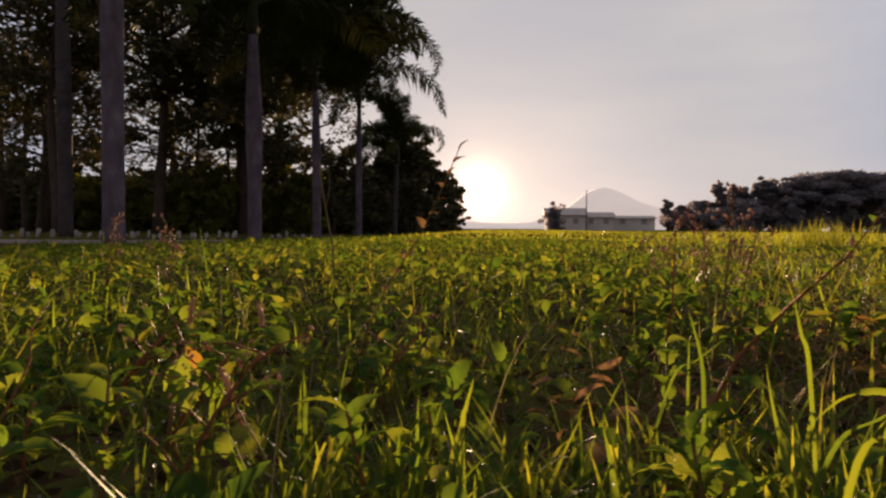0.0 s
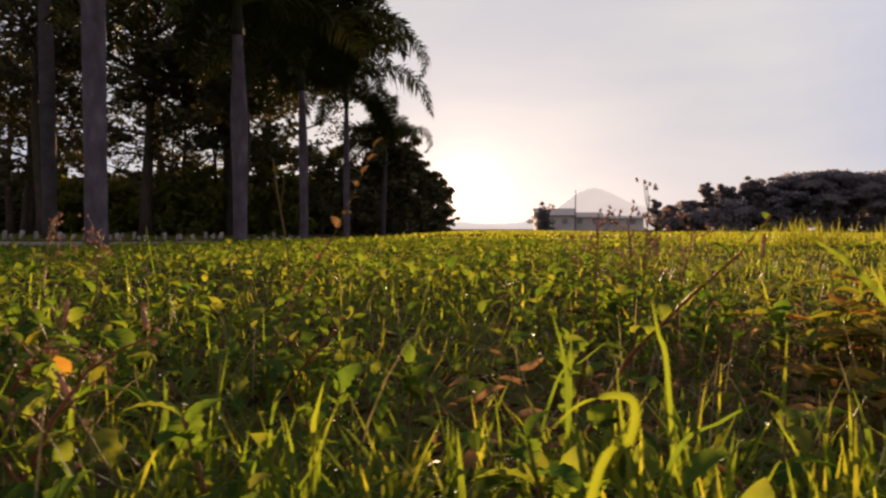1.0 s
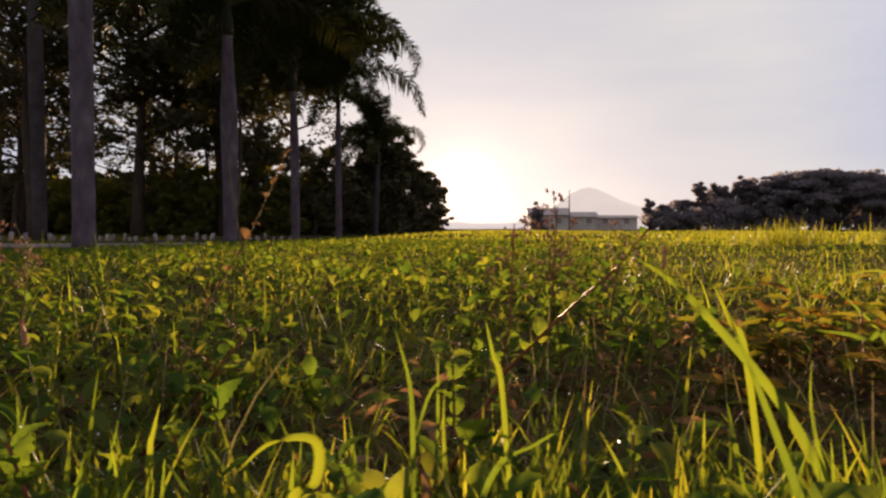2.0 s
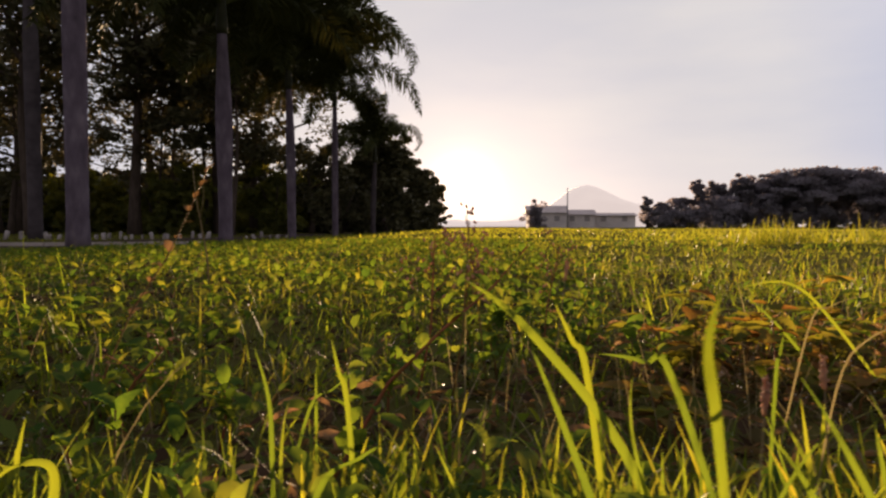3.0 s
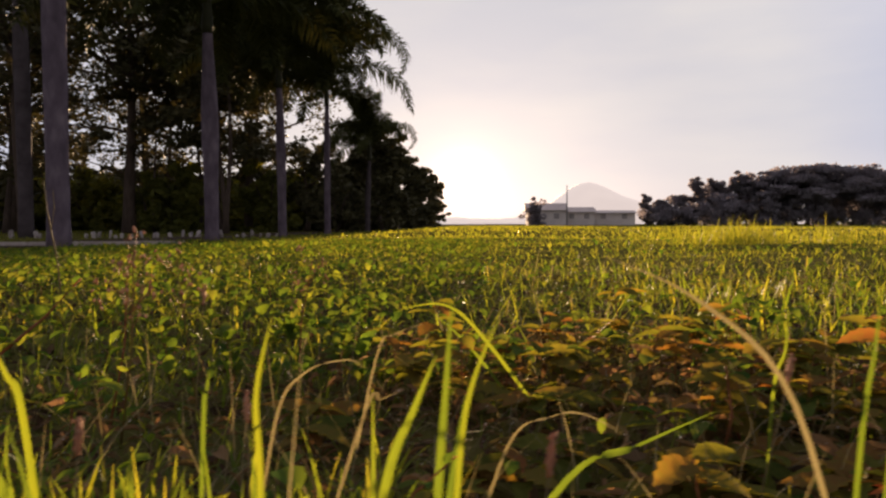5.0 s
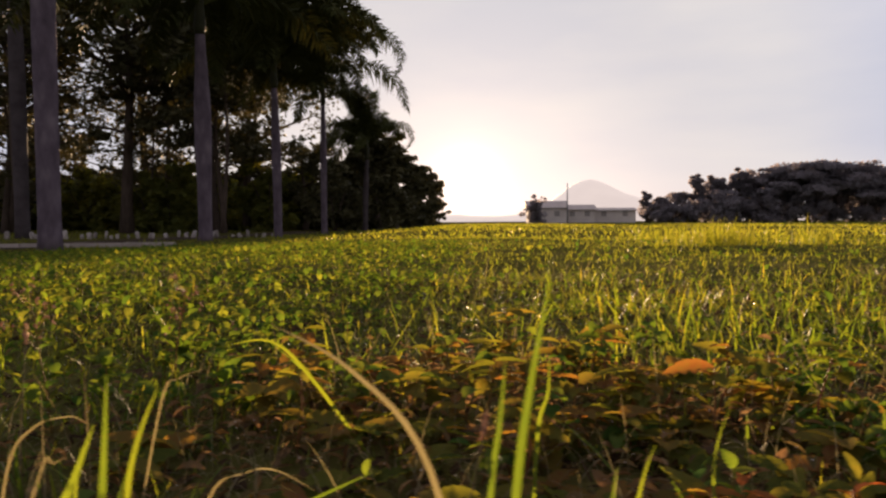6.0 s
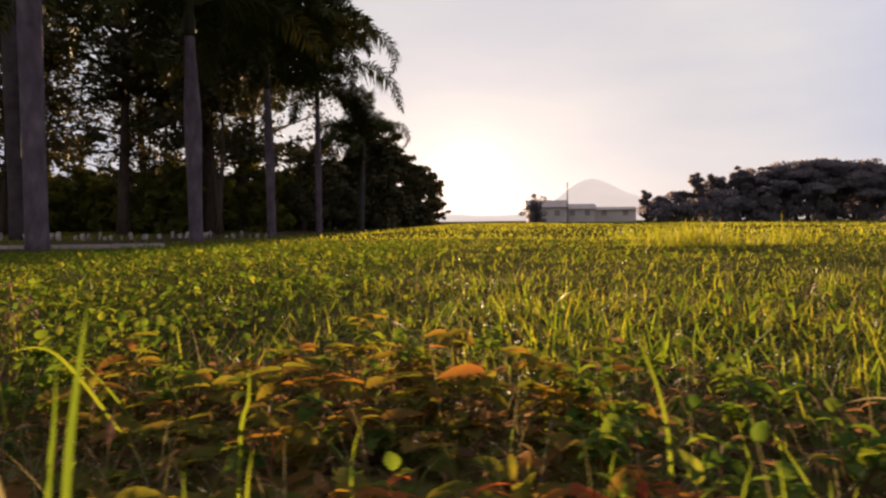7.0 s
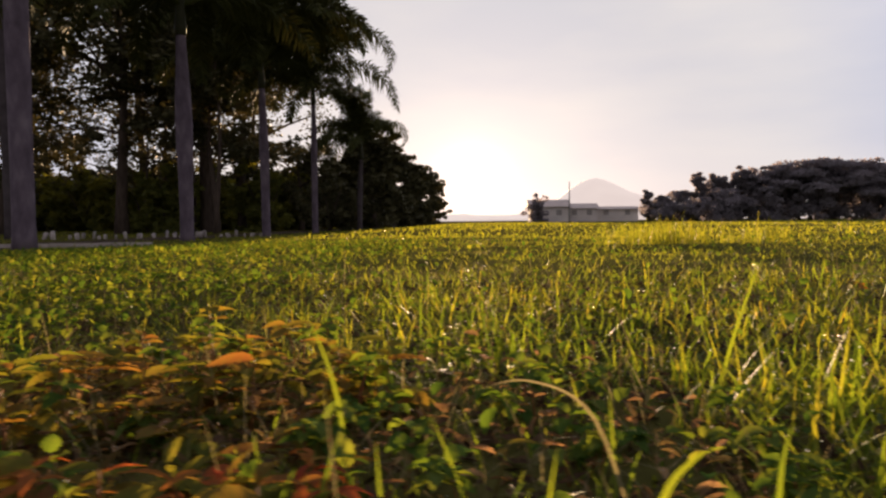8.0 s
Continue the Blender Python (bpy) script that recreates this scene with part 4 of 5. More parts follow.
def long_blade(points, width, mat, label):
    """One long blade that rises from the earth through the points given to its tip."""
    x, y = points[0][0], points[0][1]
    z0 = float(ground_z(x, y)) - 0.004
    e = thing("long_grass_blade", x, y, z0, label, "grass", "long grass blades")
    p = [Vector(q) - Vector((x, y, z0)) for q in points]
    p[0] = Vector((0, 0, 0))
    n = len(p) - 1
    verts, faces = [], []
    for i in range(n * 6 + 1):
        k, u = min(i // 6, n - 1), i / 6 - min(i // 6, n - 1)
        a, b, c, d = p[max(k - 1, 0)], p[k], p[k + 1], p[min(k + 2, n)]
        m0, m1 = (c - a) * 0.5, (d - b) * 0.5
        q = b * (2 * u ** 3 - 3 * u * u + 1) + m0 * (u ** 3 - 2 * u * u + u) + c * (3 * u * u - 2 * u ** 3) + m1 * (u ** 3 - u * u)
        t = (b * (6 * u * u - 6 * u) + m0 * (3 * u * u - 4 * u + 1) + c * (6 * u - 6 * u * u) + m1 * (3 * u * u - 2 * u)).normalized()
        side = Vector((1.0, 0.3, 0)) - t * t.dot(Vector((1.0, 0.3, 0)))
        if side.length < 0.45:
            side = Vector((0, 0.5, 0.8)) - t * t.dot(Vector((0, 0.5, 0.8)))
        side.normalize()
        s = i / (n * 6)
        w = width * 0.5 * max(0.06, min(1.0, 0.6 + 2 * s) * (1 - max(0, (s - 0.35) / 0.65) ** 1.8))
        nrm = t.cross(side)
        verts += [q - side * w + nrm * w * 0.4, q, q + side * w + nrm * w * 0.4]
        if i:
            o = 3 * (i - 1)
            faces += [(o, o + 1, o + 4, o + 3), (o + 1, o + 2, o + 5, o + 4)]
    mesh_object("blade", verts, faces, mat, e)
    return e


long_blade([(0.735, 1.488, 0.000), (0.756, 1.488, 0.076), (0.769, 1.488, 0.110), (0.781, 1.488, 0.140)], 0.0050, M_HERO, "broad bright grass blade leaning over the weeds")
long_blade([(0.778, 1.488, 0.000), (0.782, 1.488, 0.065), (0.786, 1.488, 0.120), (0.789, 1.488, 0.168)], 0.0046, M_HERO, "tall upright grass blade above the weeds")
long_blade([(0.786, 1.496, 0.000), (0.793, 1.496, 0.084), (0.800, 1.496, 0.125), (0.814, 1.496, 0.160)], 0.0032, M_HERO, "thin grass blade leaning aside")
long_blade([(0.696, 1.472, 0.000), (0.694, 1.472, 0.083), (0.693, 1.471, 0.123), (0.701, 1.471, 0.161)], 0.0034, M_HERO, "narrow upright grass blade")
long_blade([(1.002, 1.496, 0.000), (1.012, 1.496, 0.104), (1.020, 1.496, 0.165), (1.029, 1.496, 0.216)], 0.0050, M_HERO, "tall upright grass blade above the weeds")
long_blade([(0.990, 1.500, 0.000), (0.998, 1.500, 0.100), (1.003, 1.500, 0.140), (1.006, 1.500, 0.175)], 0.0034, M_HERO, "thin grass blade leaning aside")
long_blade([(0.555, 1.373, 0.000), (0.541, 1.373, 0.102), (0.525, 1.338, 0.143), (0.517, 1.305, 0.165)], 0.0040, M_HERO, "broad bright grass blade leaning over the weeds")
long_blade([(1.000, 1.492, 0.000), (0.965, 1.500, 0.114), (0.920, 1.511, 0.166), (0.870, 1.524, 0.190)], 0.0034, M_STRAW, "long leaning straw-coloured grass stem")
long_blade([(0.655, 1.563, 0.000), (0.673, 1.563, 0.082), (0.692, 1.563, 0.113), (0.719, 1.562, 0.122), (0.731, 1.562, 0.117)], 0.0015, M_STRAW, "pale dry stalk arching over")
long_blade([(0.688, 1.694, 0.000), (0.716, 1.694, 0.098), (0.732, 1.693, 0.117), (0.756, 1.693, 0.126)], 0.0017, M_STRAW, "pale dry stalk arching over")
long_blade([(0.700, 1.497, 0.000), (0.742, 1.497, 0.106), (0.751, 1.497, 0.114), (0.761, 1.496, 0.119)], 0.0013, M_STRAW, "pale dry stalk arching over")
long_blade([(0.788, 1.546, 0.000), (0.819, 1.546, 0.074), (0.845, 1.545, 0.093), (0.864, 1.545, 0.095), (0.888, 1.545, 0.083)], 0.0015, M_STRAW, "pale dry stalk arching over")
long_blade([(0.789, 1.518, 0.000), (0.852, 1.518, 0.066), (0.890, 1.517, 0.086), (0.930, 1.516, 0.106)], 0.0046, M_HERO, "long grass blade lying across the weeds")
long_blade([(1.417, 1.704, 0.000), (1.413, 1.704, 0.066), (1.403, 1.704, 0.118), (1.384, 1.704, 0.166)], 0.0038, M_HERO, "narrow upright grass blade")
long_blade([(1.658, 1.668, 0.000), (1.620, 1.668, 0.091), (1.570, 1.669, 0.121), (1.525, 1.670, 0.112)], 0.0025, M_STRAW, "pale dry stalk arching over")
long_blade([(1.620, 1.521, 0.000), (1.634, 1.521, 0.079), (1.652, 1.520, 0.112), (1.670, 1.520, 0.121)], 0.0053, M_HERO, "grass blade bent over the weeds")
long_blade([(0.591, 1.443, 0.000), (0.545, 1.443, 0.110), (0.531, 1.443, 0.121), (0.512, 1.444, 0.124)], 0.0035, M_HERO, "grass blade bent over the weeds")
long_blade([(1.033, 1.705, 0.000), (1.038, 1.705, 0.074), (1.046, 1.704, 0.105), (1.047, 1.704, 0.136)], 0.0034, M_HERO, "narrow upright grass blade")
long_blade([(0.885, 1.840, 0.000), (0.805, 1.840, 0.088), (0.763, 1.840, 0.124), (0.714, 1.842, 0.118)], 0.0038, M_HERO, "grass blade folded over in the middle")
long_blade([(0.394, 1.509, 0.000), (0.386, 1.509, 0.079), (0.381, 1.509, 0.100), (0.377, 1.509, 0.118)], 0.0030, M_HERO, "thin grass blade leaning aside")
long_blade([(0.317, 1.608, 0.000), (0.338, 1.608, 0.051), (0.355, 1.608, 0.066), (0.372, 1.607, 0.081)], 0.0022, M_HERO, "thin grass blade leaning aside")
long_blade([(0.346, 1.596, 0.000), (0.346, 1.596, 0.046), (0.346, 1.596, 0.066), (0.346, 1.596, 0.084)], 0.0022, M_HERO, "narrow upright grass blade")
long_blade([(0.306, 1.335, 0.000), (0.322, 1.335, 0.081), (0.332, 1.335, 0.097), (0.332, 1.334, 0.109), (0.320, 1.335, 0.108), (0.311, 1.335, 0.100)], 0.0030, M_HERO, "broad yellow-green grass blade bent over, with a dewy tip")
long_blade([(0.537, 1.540, 0.000), (0.521, 1.540, 0.093), (0.512, 1.540, 0.114), (0.502, 1.540, 0.135)], 0.0044, M_HERO, "broad bright grass blade leaning over the weeds")
long_blade([(0.338, 1.528, 0.000), (0.337, 1.528, 0.050), (0.335, 1.528, 0.081), (0.327, 1.528, 0.110)], 0.0029, M_HERO, "thin grass blade leaning aside")
long_blade([(0.359, 1.469, 0.000), (0.379, 1.469, 0.048), (0.400, 1.468, 0.066), (0.416, 1.468, 0.076)], 0.0034, M_HERO, "thin grass blade leaning aside")
long_blade([(0.627, 1.550, 0.000), (0.632, 1.550, 0.090), (0.634, 1.550, 0.104), (0.636, 1.550, 0.118)], 0.0027, M_HERO, "narrow upright grass blade")
long_blade([(0.038, 1.541, 0.000), (0.042, 1.541, 0.053), (0.044, 1.541, 0.061), (0.045, 1.541, 0.071)], 0.0030, M_HERO, "narrow upright grass blade")
long_blade([(0.102, 1.538, 0.000), (0.102, 1.538, 0.038), (0.102, 1.538, 0.050), (0.101, 1.538, 0.067)], 0.0030, M_HERO, "narrow upright grass blade")
long_blade([(0.199, 1.500, 0.000), (0.201, 1.500, 0.045), (0.203, 1.500, 0.058), (0.207, 1.500, 0.074)], 0.0030, M_HERO, "narrow upright grass blade")
tuft(0.848, 1.912, -0.1089, 0.1089, 0.003723, 0.030, short=2, label="bent grass blade that leans over the weeds")
long_blade([(0.575, 1.500, 0.000), (0.534, 1.502, 0.063), (0.480, 1.502, 0.130), (0.450, 1.502, 0.152)], 0.0056, M_HERO, "long arching grass blade")

tuft(0.541, 1.455, -0.0614, 0.1316, 0.004385, 0.020, short=4, label="broad grass blade folded over")


# ---------------------------------------------------------------- weeds
def leaf_mesh(name, length, wide, mat, teeth=0.0, curl=0.25, fold=0.35):
    """An ovate leaf along x with a folded midrib, wavy toothed edge and drooping tip."""
    verts, faces = [], []
    n = 11
    for i in range(n + 1):
        s = i / n
        w = wide * 0.5 * (math.sin(math.pi * s ** 0.75) ** 0.8) * (1 + (teeth if i % 2 else -teeth)) + 0.0004
        z = curl * length * (s - 1.35 * s * s)
        x = length * s
        verts += [(x, -w, z + fold * w + 0.11 * w * (-1) ** i), (x, 0, z), (x, w, z + fold * w + 0.11 * w * (-1) ** i)]
        if i:
            o = 3 * (i - 1)
            faces += [(o, o + 3, o + 4, o + 1), (o + 1, o + 4, o + 5, o + 2)]
    me = bpy.data.meshes.new(name)
    me.from_pydata(verts, [], faces)
    me.materials.append(mat)
    me.shade_smooth()
    return me


GREEN_LEAVES = [leaf_mesh("leaf", 0.027, 0.017, M_WEED, 0.05, 0.4), leaf_mesh("leaf", 0.036, 0.018, M_WEED, 0.1, 0.5), leaf_mesh("leaf", 0.02, 0.016, M_WEED, 0.04, 0.3)]
BROAD_LEAVES = [leaf_mesh("leaf", 0.036, 0.022, M_WEED, 0.06, 0.4), leaf_mesh("leaf", 0.042, 0.024, M_WEED, 0.08, 0.55), leaf_mesh("leaf", 0.03, 0.021, M_WEED, 0.05, 0.3)]
SCARLET_LEAVES = [leaf_mesh("leaf", 0.05, 0.014, M_SCARLET, 0.06, 0.3), leaf_mesh("leaf", 0.04, 0.012, M_SCARLET, 0.06, 0.5), leaf_mesh("leaf", 0.034, 0.012, M_REDLEAF, 0.08, 0.2)]
DRY_LEAVES = [leaf_mesh("leaf", 0.04, 0.02, M_WITHER, 0.08, 0.4), leaf_mesh("leaf", 0.034, 0.018, M_WITHER, 0.1, 0.6), leaf_mesh("leaf", 0.046, 0.02, M_WITHER, 0.1, 0.3)]
DOCK_LEAVES = [leaf_mesh("leaf", 0.062, 0.033, M_WEED, 0.03, 0.25, 0.25), leaf_mesh("leaf", 0.052, 0.03, M_WEED, 0.03, 0.35, 0.3), leaf_mesh("leaf", 0.044, 0.026, M_WEED, 0.04, 0.4, 0.3)]
RED_LEAVES = [leaf_mesh("leaf", 0.058, 0.028, M_REDLEAF, 0.16, 0.15), leaf_mesh("leaf", 0.046, 0.023, M_REDLEAF, 0.14, 0.3), leaf_mesh("leaf", 0.07, 0.032, M_REDLEAF, 0.17, 0.08)]


def stem_part(e, pts, r0, r1, mat=None):
    bm = bmesh.new()
    n = len(pts)
    tube(bm, pts, [r0 + (r1 - r0) * i / (n - 1) for i in range(n)], 6)
    return part("stem", bm, mat or M_STEM, e)


def weed(x, y, height, leaves, meshes, rng, label, group, flat=0.0, lean=0.02):
    z0 = float(ground_z(x, y)) - 0.004
    e = thing("weed", x, y, z0, label, "weed", group, turn=rng.uniform(0, 360))
    top = Vector((rng.uniform(-lean, lean), rng.uniform(-lean, lean), height))
    mid = top * 0.5 + Vector((rng.uniform(-0.006, 0.006), rng.uniform(-0.006, 0.006), 0))
    stem_part(e, [Vector((0, 0, 0)), mid, top], 0.0016, 0.0009)
    for k in range(leaves):
        t = (0.35 + 0.65 * (k + 1) / leaves) if not flat else (0.7 + 0.3 * (k + 1) / leaves)
        p = (mid * 2 * t if t < 0.5 else mid.lerp(top, t * 2 - 1))
        f = new("leaf", meshes[rng.randrange(len(meshes))])
        f.parent = e
        s = rng.uniform(0.65, 1.15) * (1.1 - 0.3 * t)
        up = rng.uniform(-15, 12) if flat else rng.uniform(5, 55)
        f.matrix_basis = Matrix.Translation(p) @ Matrix.Rotation(k * 2.399963 + rng.uniform(-0.4, 0.4), 4, 'Z') @ \
            Matrix.Rotation(radians(-up), 4, 'Y') @ Matrix.Rotation(rng.uniform(-0.4, 0.4), 4, 'X') @ Matrix.Diagonal((s, s, s, 1))
    return e


def grow_weeds():
    rng = random.Random(17)
    made = 0
    while made < 150:
        x, y = rng.uniform(0.5, 1.5), rng.uniform(1.45, 2.5)
        if rng.random() < float(patch(x, y)) * (0.3 + 0.7 * float(smooth01((x - 0.72) / 0.25))) and bool(clear_of_walk(x, y, 0.3)):
            green = rng.random() < 0.22
            weed(x, y, rng.uniform(0.012, 0.035 + 0.06 * float(smooth01((y - 1.6) / 0.5)) + (0.04 if rng.random() < 0.2 else 0.0)), rng.randint(5, 8), BROAD_LEAVES if green else RED_LEAVES, rng,
                 "low weed with green toothed leaves" if green else "low weed with reddened toothed leaves and dew", "low patch weeds", flat=1.0)
            made += 1
    made = 0
    while made < 45:
        y = 1.2 + 2.2 * rng.random() ** 1.4
        x = rng.uniform(-0.9 * (y - 0.7), 0.95 if y < 1.6 else 1.1)
        if bool(clear_of_walk(x, y, 0.27)) and float(patch(x, y)) < 0.5:
            weed(x, y, rng.uniform(0.03, 0.1), rng.randint(5, 9), GREEN_LEAVES, rng, "broad-leaved green weed in the grass", "green weeds")
            made += 1
    made = 0
    while made < 24:
        x, y = rng.uniform(-0.45, 0.5), rng.uniform(1.15, 1.9)
        if bool(clear_of_walk(x, y, 0.3)):
            weed(x, y, rng.uniform(0.03, 0.085), rng.randint(6, 9), GREEN_LEAVES, rng, "lush weed with broad dark green leaves", "green weeds")
            made += 1
    for k in range(14):
        x, y = rng.gauss(0.6, 0.13), rng.gauss(2.12, 0.12)
        weed(x, y, rng.uniform(0.04, 0.09), rng.randint(6, 9), BROAD_LEAVES, rng, "lush weed with broad dark green leaves", "green weeds")
    for x, y in ((0.80, 1.50), (0.77, 1.55), (1.29, 1.56), (1.36, 1.58), (1.20, 1.52), (1.05, 1.56), (1.42, 1.62), (1.54, 1.77), (2.63, 3.28)):
        weed(x, y, rng.uniform(0.055, 0.085), 7 if x < 1.5 else 3, SCARLET_LEAVES, rng, "weed with scarlet narrow leaves", "scarlet weeds", flat=1.0)
    for k in range(20):
        x, y = 1.16 + 0.015 * k + rng.uniform(-0.012, 0.012), rng.uniform(1.57, 1.68)
        kind, label, group = ((RED_LEAVES, "low weed with reddened toothed leaves and dew", "low patch weeds"), (SCARLET_LEAVES, "weed with scarlet narrow leaves", "scarlet weeds"),
                              (GREEN_LEAVES, "small green weed among reddened ones", "low patch weeds"), (SCARLET_LEAVES, "weed with scarlet narrow leaves", "scarlet weeds"))[k % 4]
        weed(x, y, rng.uniform(0.062, 0.09), 6, kind, rng, label, group, flat=0.0 if k % 4 in (1, 2) else 1.0)
    made = 0
    while made < 48:
        x, y = rng.uniform(1.25, 1.9), rng.uniform(1.45, 2.3)
        if rng.random() < float(shade_weeds(x, y)):
            weed(x, y, rng.uniform(0.02, 0.075), rng.randint(6, 9), BROAD_LEAVES, rng, "low weed with broad dark green leaves beside the reddened ones", "green weeds", flat=1.0)
            made += 1
    for k in range(10):
        x, y = rng.uniform(1.6, 2.8), rng.uniform(1.75, 3.4)
        weed(x, y, rng.uniform(0.03, 0.07), rng.randint(4, 7), GREEN_LEAVES, rng, "small green weed among lush grass", "green weeds")


grow_weeds()


def bud_mesh():
    bm = bmesh.new()
    bmesh.ops.create_icosphere(bm, subdivisions=1, radius=0.0015)
    for v in bm.verts:
        v.co.z *= 1.9
    me = bpy.data.meshes.new("bud")
    bm.to_mesh(me)
    bm.free()
    me.materials.append(M_FLOWER)
    me.shade_smooth()
    return me


BUD = bud_mesh()


def flowering_weed(x, y, height, seed, reach=0.02, sprays=11, label="thin flowering weed with tiny buds above the grass"):
    rng = random.Random(seed)
    z0 = float(ground_z(x, y)) - 0.004
    e = thing("flowering_weed", x, y, z0, label, "weed", "flowering weeds")
    top = Vector((reach, rng.uniform(-0.01, 0.01), height - z0))
    mid = top * 0.5 + Vector((rng.uniform(-0.008, 0.008), 0, 0))
    stem_part(e, [Vector((0, 0, 0)), mid, top], 0.0014, 0.0006)
    for k in range(sprays):
        b = mid.lerp(top, 0.2 + 0.8 * k / sprays)
        tip = b + Vector((rng.uniform(-0.028, 0.028), rng.uniform(-0.02, 0.02), rng.uniform(0.012, 0.034)))
        spray = stem_part(e, [b, b.lerp(tip, 0.5) + Vector((0, 0, -0.003)), tip], 0.0006, 0.0003)
        for m in range(rng.randint(2, 4)):
            f = new("bud", BUD)
            f.parent = spray
            q = tip + Vector((rng.uniform(-0.008, 0.008), rng.uniform(-0.006, 0.006), rng.uniform(-0.01, 0.004)))
            f.matrix_basis = Matrix.Translation(q) @ Matrix.Rotation(rng.uniform(-0.7, 0.7), 4, 'X') @ Matrix.Rotation(rng.uniform(-0.7, 0.7), 4, 'Y')
    for k in range(3):
        f = new("leaf", GREEN_LEAVES[k])
        f.parent = e
        f.matrix_basis = Matrix.Translation(top * (0.15 + 0.12 * k)) @ Matrix.Rotation(k * 2.2 + seed, 4, 'Z') @ Matrix.Rotation(-0.5, 4, 'Y')
    return e


flowering_weed(0.422, 1.825, 0.1865, 1, 0.02268)
flowering_weed(0.384, 1.869, 0.1705, 2, 0.02184)
flowering_weed(0.465, 1.921, 0.1647, 3, -0.02219)
flowering_weed(0.539, 2.084, 0.1569, 4, 0.02367)
flowering_weed(-0.439, 2.193, 0.1571, 5, 0.021)
flowering_weed(-0.229, 1.984, 0.1462, 6, 0.021)


def leaning_weed(x, y, reach, height, seed, label, leaves=9, meshes=None, thick=0.0011, mat=None):
    rng = random.Random(seed)
    z0 = float(ground_z(x, y)) - 0.004
    e = thing("leaning_weed", x, y, z0, label, "weed", "leaning weeds")
    top = Vector((reach, 0.03, height - z0))
    pts = [top * t + Vector((0.006 * math.sin(9 * t + seed), 0, 0.018 * math.sin(math.pi * t))) for t in (0, 0.2, 0.4, 0.6, 0.8, 1)]
    stem_part(e, pts, thick, thick * 0.45, mat)
    for k in range(leaves):
        t = 0.3 + 0.7 * (k + 0.5) / leaves
        i = min(int(t * 5), 4)
        p = pts[i].lerp(pts[i + 1], t * 5 - i)
        f = new("leaf", (meshes or GREEN_LEAVES)[rng.randrange(3)])
        f.parent = e
        s = rng.uniform(0.22, 0.5)
        f.matrix_basis = Matrix.Translation(p) @ Matrix.Rotation(rng.uniform(0, 6.28), 4, 'Z') @ Matrix.Rotation(-rng.uniform(0.1, 0.9), 4, 'Y') @ Matrix.Diagonal((s, s, s, 1))
    return e


leaning_weed(0.33, 1.62, 0.165, 0.165, 1, "leaning weed with a reddish knotted stem", 14, BROAD_LEAVES, 0.0019)
leaning_weed(0.06, 1.79, 0.125, 0.24, 2, "tall leaning weed with withered pinkish leaves above the grass", 12, DRY_LEAVES)
leaning_weed(-0.084, 1.498, 0.03024, 0.1075, 3, "upright weed with pink flower heads", 9, GREEN_LEAVES + SCARLET_LEAVES[2:])
leaning_weed(-0.007, 1.630, -0.05124, 0.1235, 4, "weed with a reddish stem and broad leaves", 8)
leaning_weed(0.734, 1.415, 0.05384, 0.1032, 5, "weed with a reddish stem and broad leaves", 7)
leaning_weed(0.996, 2.488, 0.1571, 0.1473, 6, "leaning weed with a reddish knotted stem", 6)

stick = thing("dry_stick", -0.144, 2.6, float(ground_z(-0.144, 2.6)) - 0.005, "thin pale dry stalk standing in the grass", "stalk")
stem_part(stick, [(0, 0, 0), (-0.008, 0, 0.12), (-0.03, 0, 0.24), (-0.038, 0, 0.31)], 0.0026, 0.0012, M_STRAW)
stem_part(stick, [(-0.022, 0, 0.2), (-0.014, 0, 0.25), (-0.016, 0, 0.29)], 0.0012, 0.0006, M_STRAW)


# taller rough grass standing out of the meadow
def rough_clump(x, y, w, h, n, seed):
    rng = np.random.default_rng(seed)
    px, py = x + rng.normal(0, w, n), y + rng.normal(0, w * 0.6, n)
    k = rng.gamma(14, 1 / 14, n) * h * np.exp(-((px - x) / (1.6 * w)) ** 2)
    v, q = blades(rng, px, py, k + 0.03, rng.uniform(0.004, 0.009, n), 5, lean=0.35, droop=0.35)
    tagged(strip_mesh("rough_grass", v, q, M_LAWN), "tall rough grass clump standing out of the meadow", "grass", kind="stuff")


rough_clump(3.15, 7.65, 0.36, 0.17, 520, 1)
rough_clump(3.18, 7.68, 0.12, 0.32, 9, 5)
rough_clump(4.15, 8.0, 0.22, 0.17, 180, 2)
rough_clump(3.5, 10.6, 0.5, 0.16, 300, 4)


# ---------------------------------------------------------------- docks and seed spikes
def dock(x, y, seed, leaves=4, rise=0.0):
    rng = random.Random(seed)
    z0 = float(ground_z(x, y)) - 0.004
    e = thing("dock_plant", x, y, z0, "low plant with broad upright smooth leaves", "weed", "docks in the grass", turn=rng.uniform(0, 360))
    for k in range(leaves):
        a = k * 1.9 + rng.uniform(-0.4, 0.4)
        base = Vector((math.cos(a) * 0.012, math.sin(a) * 0.012, rng.uniform(0.025, 0.045) + rise))
        stalk = stem_part(e, [Vector((0, 0, 0)), base * 0.6, base], 0.0016, 0.001)
        f = new("leaf", DOCK_LEAVES[rng.randrange(3)])
        f.parent = stalk
        s = rng.uniform(0.75, 1.05) * (0.62 if rise else 0.7)
        f.matrix_basis = Matrix.Translation(base) @ Matrix.Rotation(a, 4, 'Z') @ Matrix.Rotation(radians(-rng.uniform(35, 75)), 4, 'Y') @ Matrix.Diagonal((s, s, s, 1))
    return e


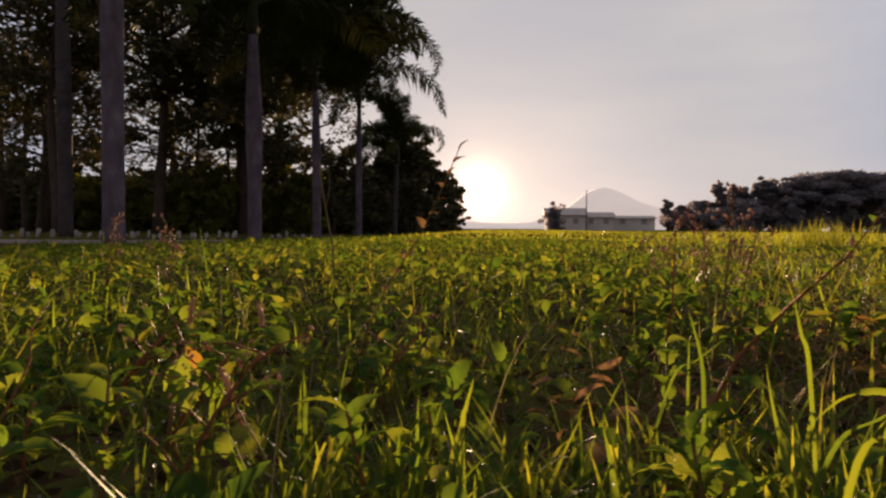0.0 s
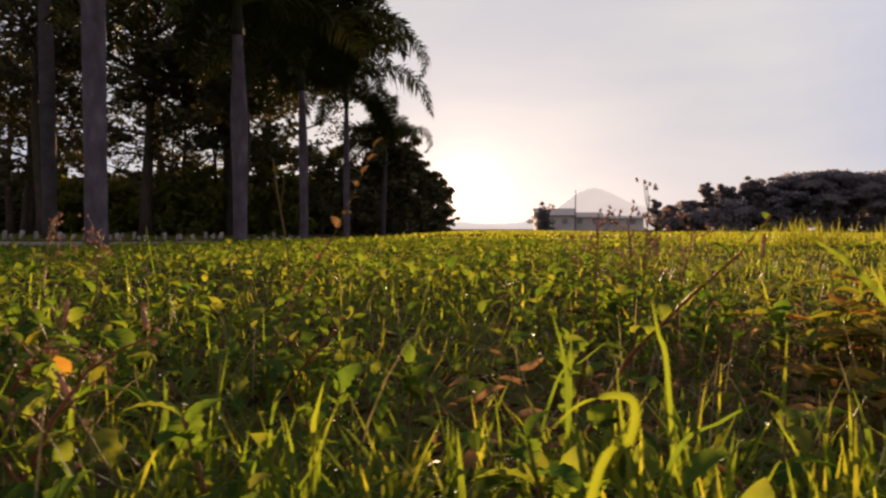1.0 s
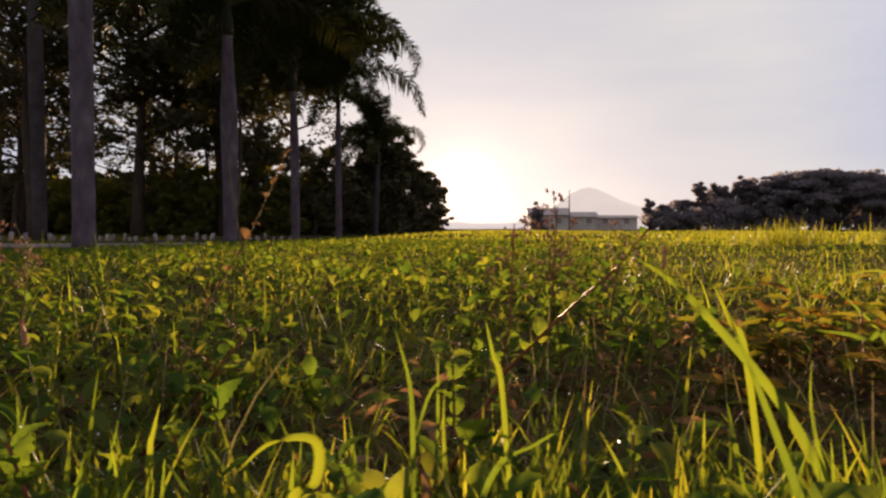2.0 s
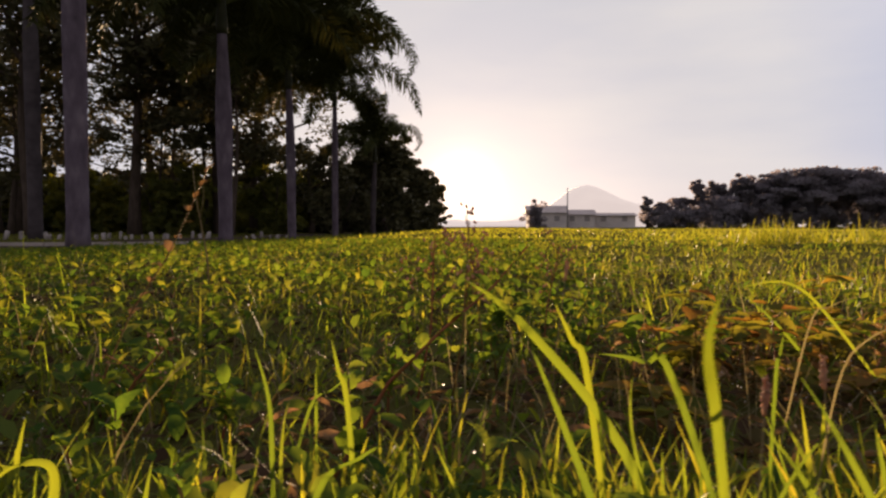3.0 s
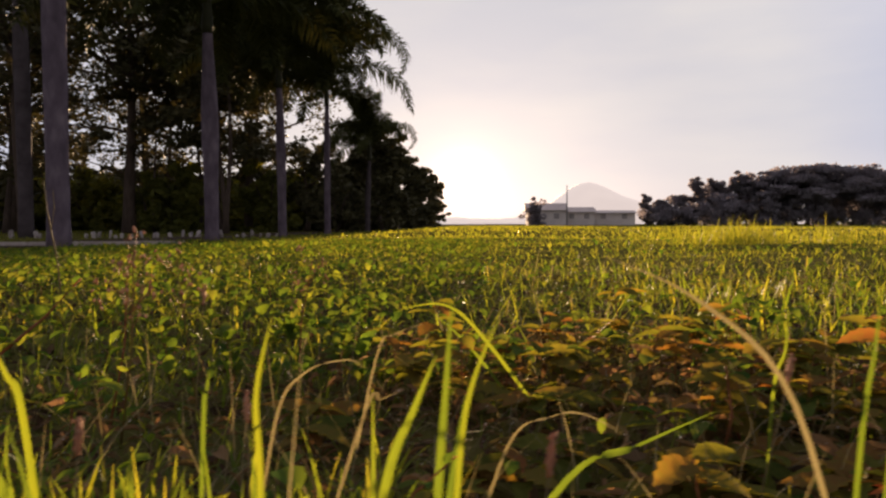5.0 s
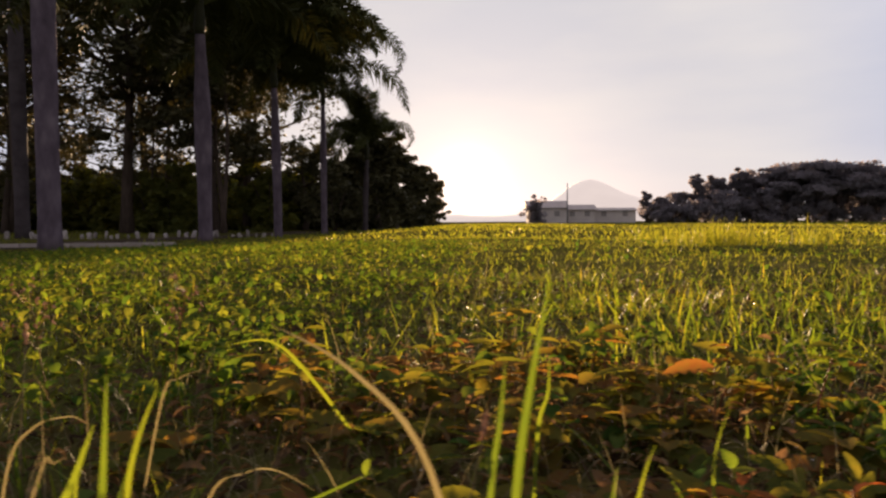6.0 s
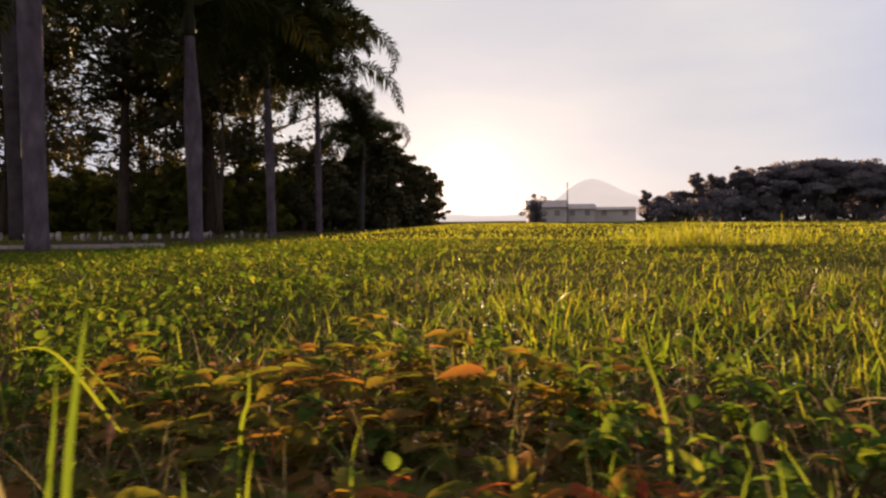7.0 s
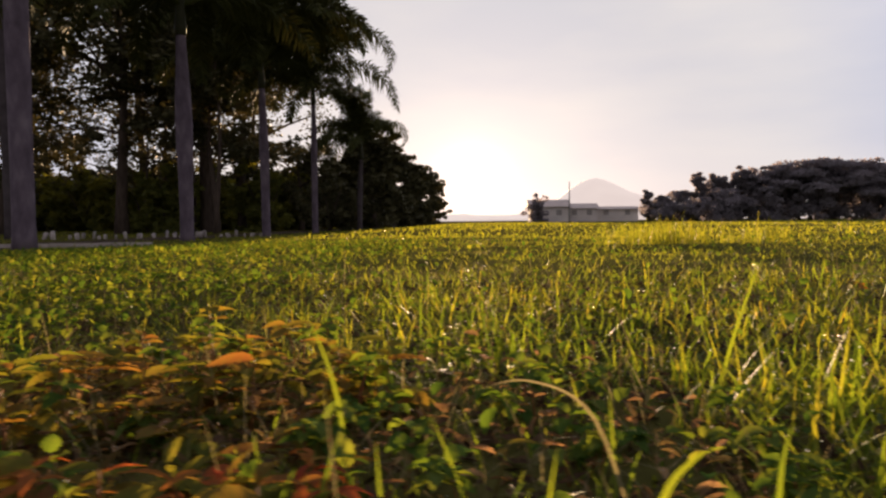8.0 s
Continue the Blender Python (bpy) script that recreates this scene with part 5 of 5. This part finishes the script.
for i, (x, y) in enumerate(((0.420, 1.257), (0.570, 1.435), (0.372, 1.363), (0.541, 1.464), (0.734, 1.450), (0.848, 1.489), (0.710, 1.413), (0.285, 1.345), (0.083, 1.420), (0.475, 1.328))):
    dock(x, y, 300 + i)
for i, (x, y, rise) in enumerate(((0.669, 1.500, 0.01), (0.704, 1.489, 0.01), (0.522, 1.470, 0.02))):
    dock(x, y, 320 + i, 4, rise)


def seed_spike(x, y, height, reach, seed):
    rng = random.Random(seed)
    z0 = float(ground_z(x, y)) - 0.004
    e = thing("seed_spike", x, y, z0, "thin grass stem with a pinkish seed head", "grass", "pinkish seed heads")
    top = Vector((reach, rng.uniform(-0.01, 0.01), height - z0))
    stem_part(e, [Vector((0, 0, 0)), top * 0.5 + Vector((-reach * 0.15, 0, 0.004)), top], 0.0007, 0.0005, M_STRAW)
    d = (top * 0.5).normalized()
    bm = bmesh.new()
    pts = [top + d * (0.02 * t) for t in (0, 0.15, 0.3, 0.45, 0.6, 0.8, 1.0)]
    tube(bm, pts, [0.0007, 0.0013, 0.0017, 0.0018, 0.0016, 0.0011, 0.0004], 8)
    for v in bm.verts:
        v.co += Vector((rng.uniform(-1, 1), rng.uniform(-1, 1), rng.uniform(-1, 1))) * 0.0006
    spike = part("spike", bm, M_FLOWER, e, "pinkish seed head")
    for k in range(22):
        t = rng.random()
        p = top + d * 0.02 * t
        f = new("bud", BUD)
        f.parent = spike
        f.matrix_basis = Matrix.Translation(p + Vector((rng.uniform(-0.0018, 0.0018), rng.uniform(-0.0018, 0.0018), 0))) @ Matrix.Rotation(rng.uniform(-0.8, 0.8), 4, 'X') @ \
            Matrix.Rotation(rng.uniform(-0.8, 0.8), 4, 'Y') @ Matrix.Diagonal((0.5, 0.5, 0.5, 1))
    return e


seed_spike(0.109, 1.493, 0.06132, -0.03108, 1)
seed_spike(-0.016, 1.588, 0.08568, 0.01596, 2)
seed_spike(0.055, 1.634, 0.0798, -0.0126, 3)
seed_spike(0.521, 1.783, 0.1306, 0.01394, 4)
seed_spike(0.591, 1.475, 0.08829, 0.005297, 5)
seed_spike(0.663, 1.544, 0.08458, -0.003561, 6)
seed_spike(0.973, 1.579, 0.1071, 0.01948, 7)
seed_spike(0.826, 1.457, 0.09228, 0.009228, 8)


# ---------------------------------------------------------------- reddish budding weed and broad dewy leaves beside the start of the walk
def budding_weed(x, y, height, seed):
    rng = random.Random(seed)
    z0 = float(ground_z(x, y)) - 0.004
    e = thing("budding_weed", x, y, z0, "weed with red stems, pink buds and yellow-green leaves", "weed", "budding weeds")
    top = Vector((0.035, 0.0, height - z0))
    pts = [Vector((0, 0, 0)), Vector((-0.012, 0.004, top.z * 0.35)), Vector((0.01, 0, top.z * 0.7)), top]
    stem_part(e, pts, 0.002, 0.001)
    for k in range(9):
        t = 0.35 + 0.65 * k / 8
        i = min(int(t * 3), 2)
        b = pts[i].lerp(pts[i + 1], t * 3 - i)
        tip = b + Vector((rng.uniform(-0.04, 0.04), rng.uniform(-0.02, 0.02), rng.uniform(0.0, 0.025)))
        twig = stem_part(e, [b, b.lerp(tip, 0.5) + Vector((0, 0, 0.003)), tip], 0.0008, 0.0005)
        for m in range(3):
            f = new("bud", BUD)
            f.parent = twig
            s = rng.uniform(0.5, 0.9)
            f.matrix_basis = Matrix.Translation(tip + Vector((rng.uniform(-0.005, 0.005), rng.uniform(-0.004, 0.004), rng.uniform(-0.004, 0.006)))) @ \
                Matrix.Rotation(rng.uniform(-1, 1), 4, 'Y') @ Matrix.Diagonal((s, s, s, 1))
        f = new("leaf", (SCARLET_LEAVES[2:] + GREEN_LEAVES)[rng.randrange(4)])
        f.parent = twig
        s = rng.uniform(0.45, 0.85)
        f.matrix_basis = Matrix.Translation(b.lerp(tip, 0.6)) @ Matrix.Rotation(rng.uniform(0, 6.28), 4, 'Z') @ Matrix.Rotation(-rng.uniform(0.2, 1.0), 4, 'Y') @ Matrix.Diagonal((s, s, s, 1))
    return e


budding_weed(0.059, 1.483, 0.0882, 1)
budding_weed(0.012, 1.567, 0.0756, 2)
budding_weed(-0.088, 1.667, 0.0672, 3)
budding_weed(0.113, 1.777, 0.0588, 4)
dock(0.394, 1.419, 331, 5, 0.010)
dock(0.329, 1.470, 332, 5, 0.010)
dock(0.526, 1.500, 333, 5, 0.010)
dock(-0.005, 1.567, 334, 3, 0.015)
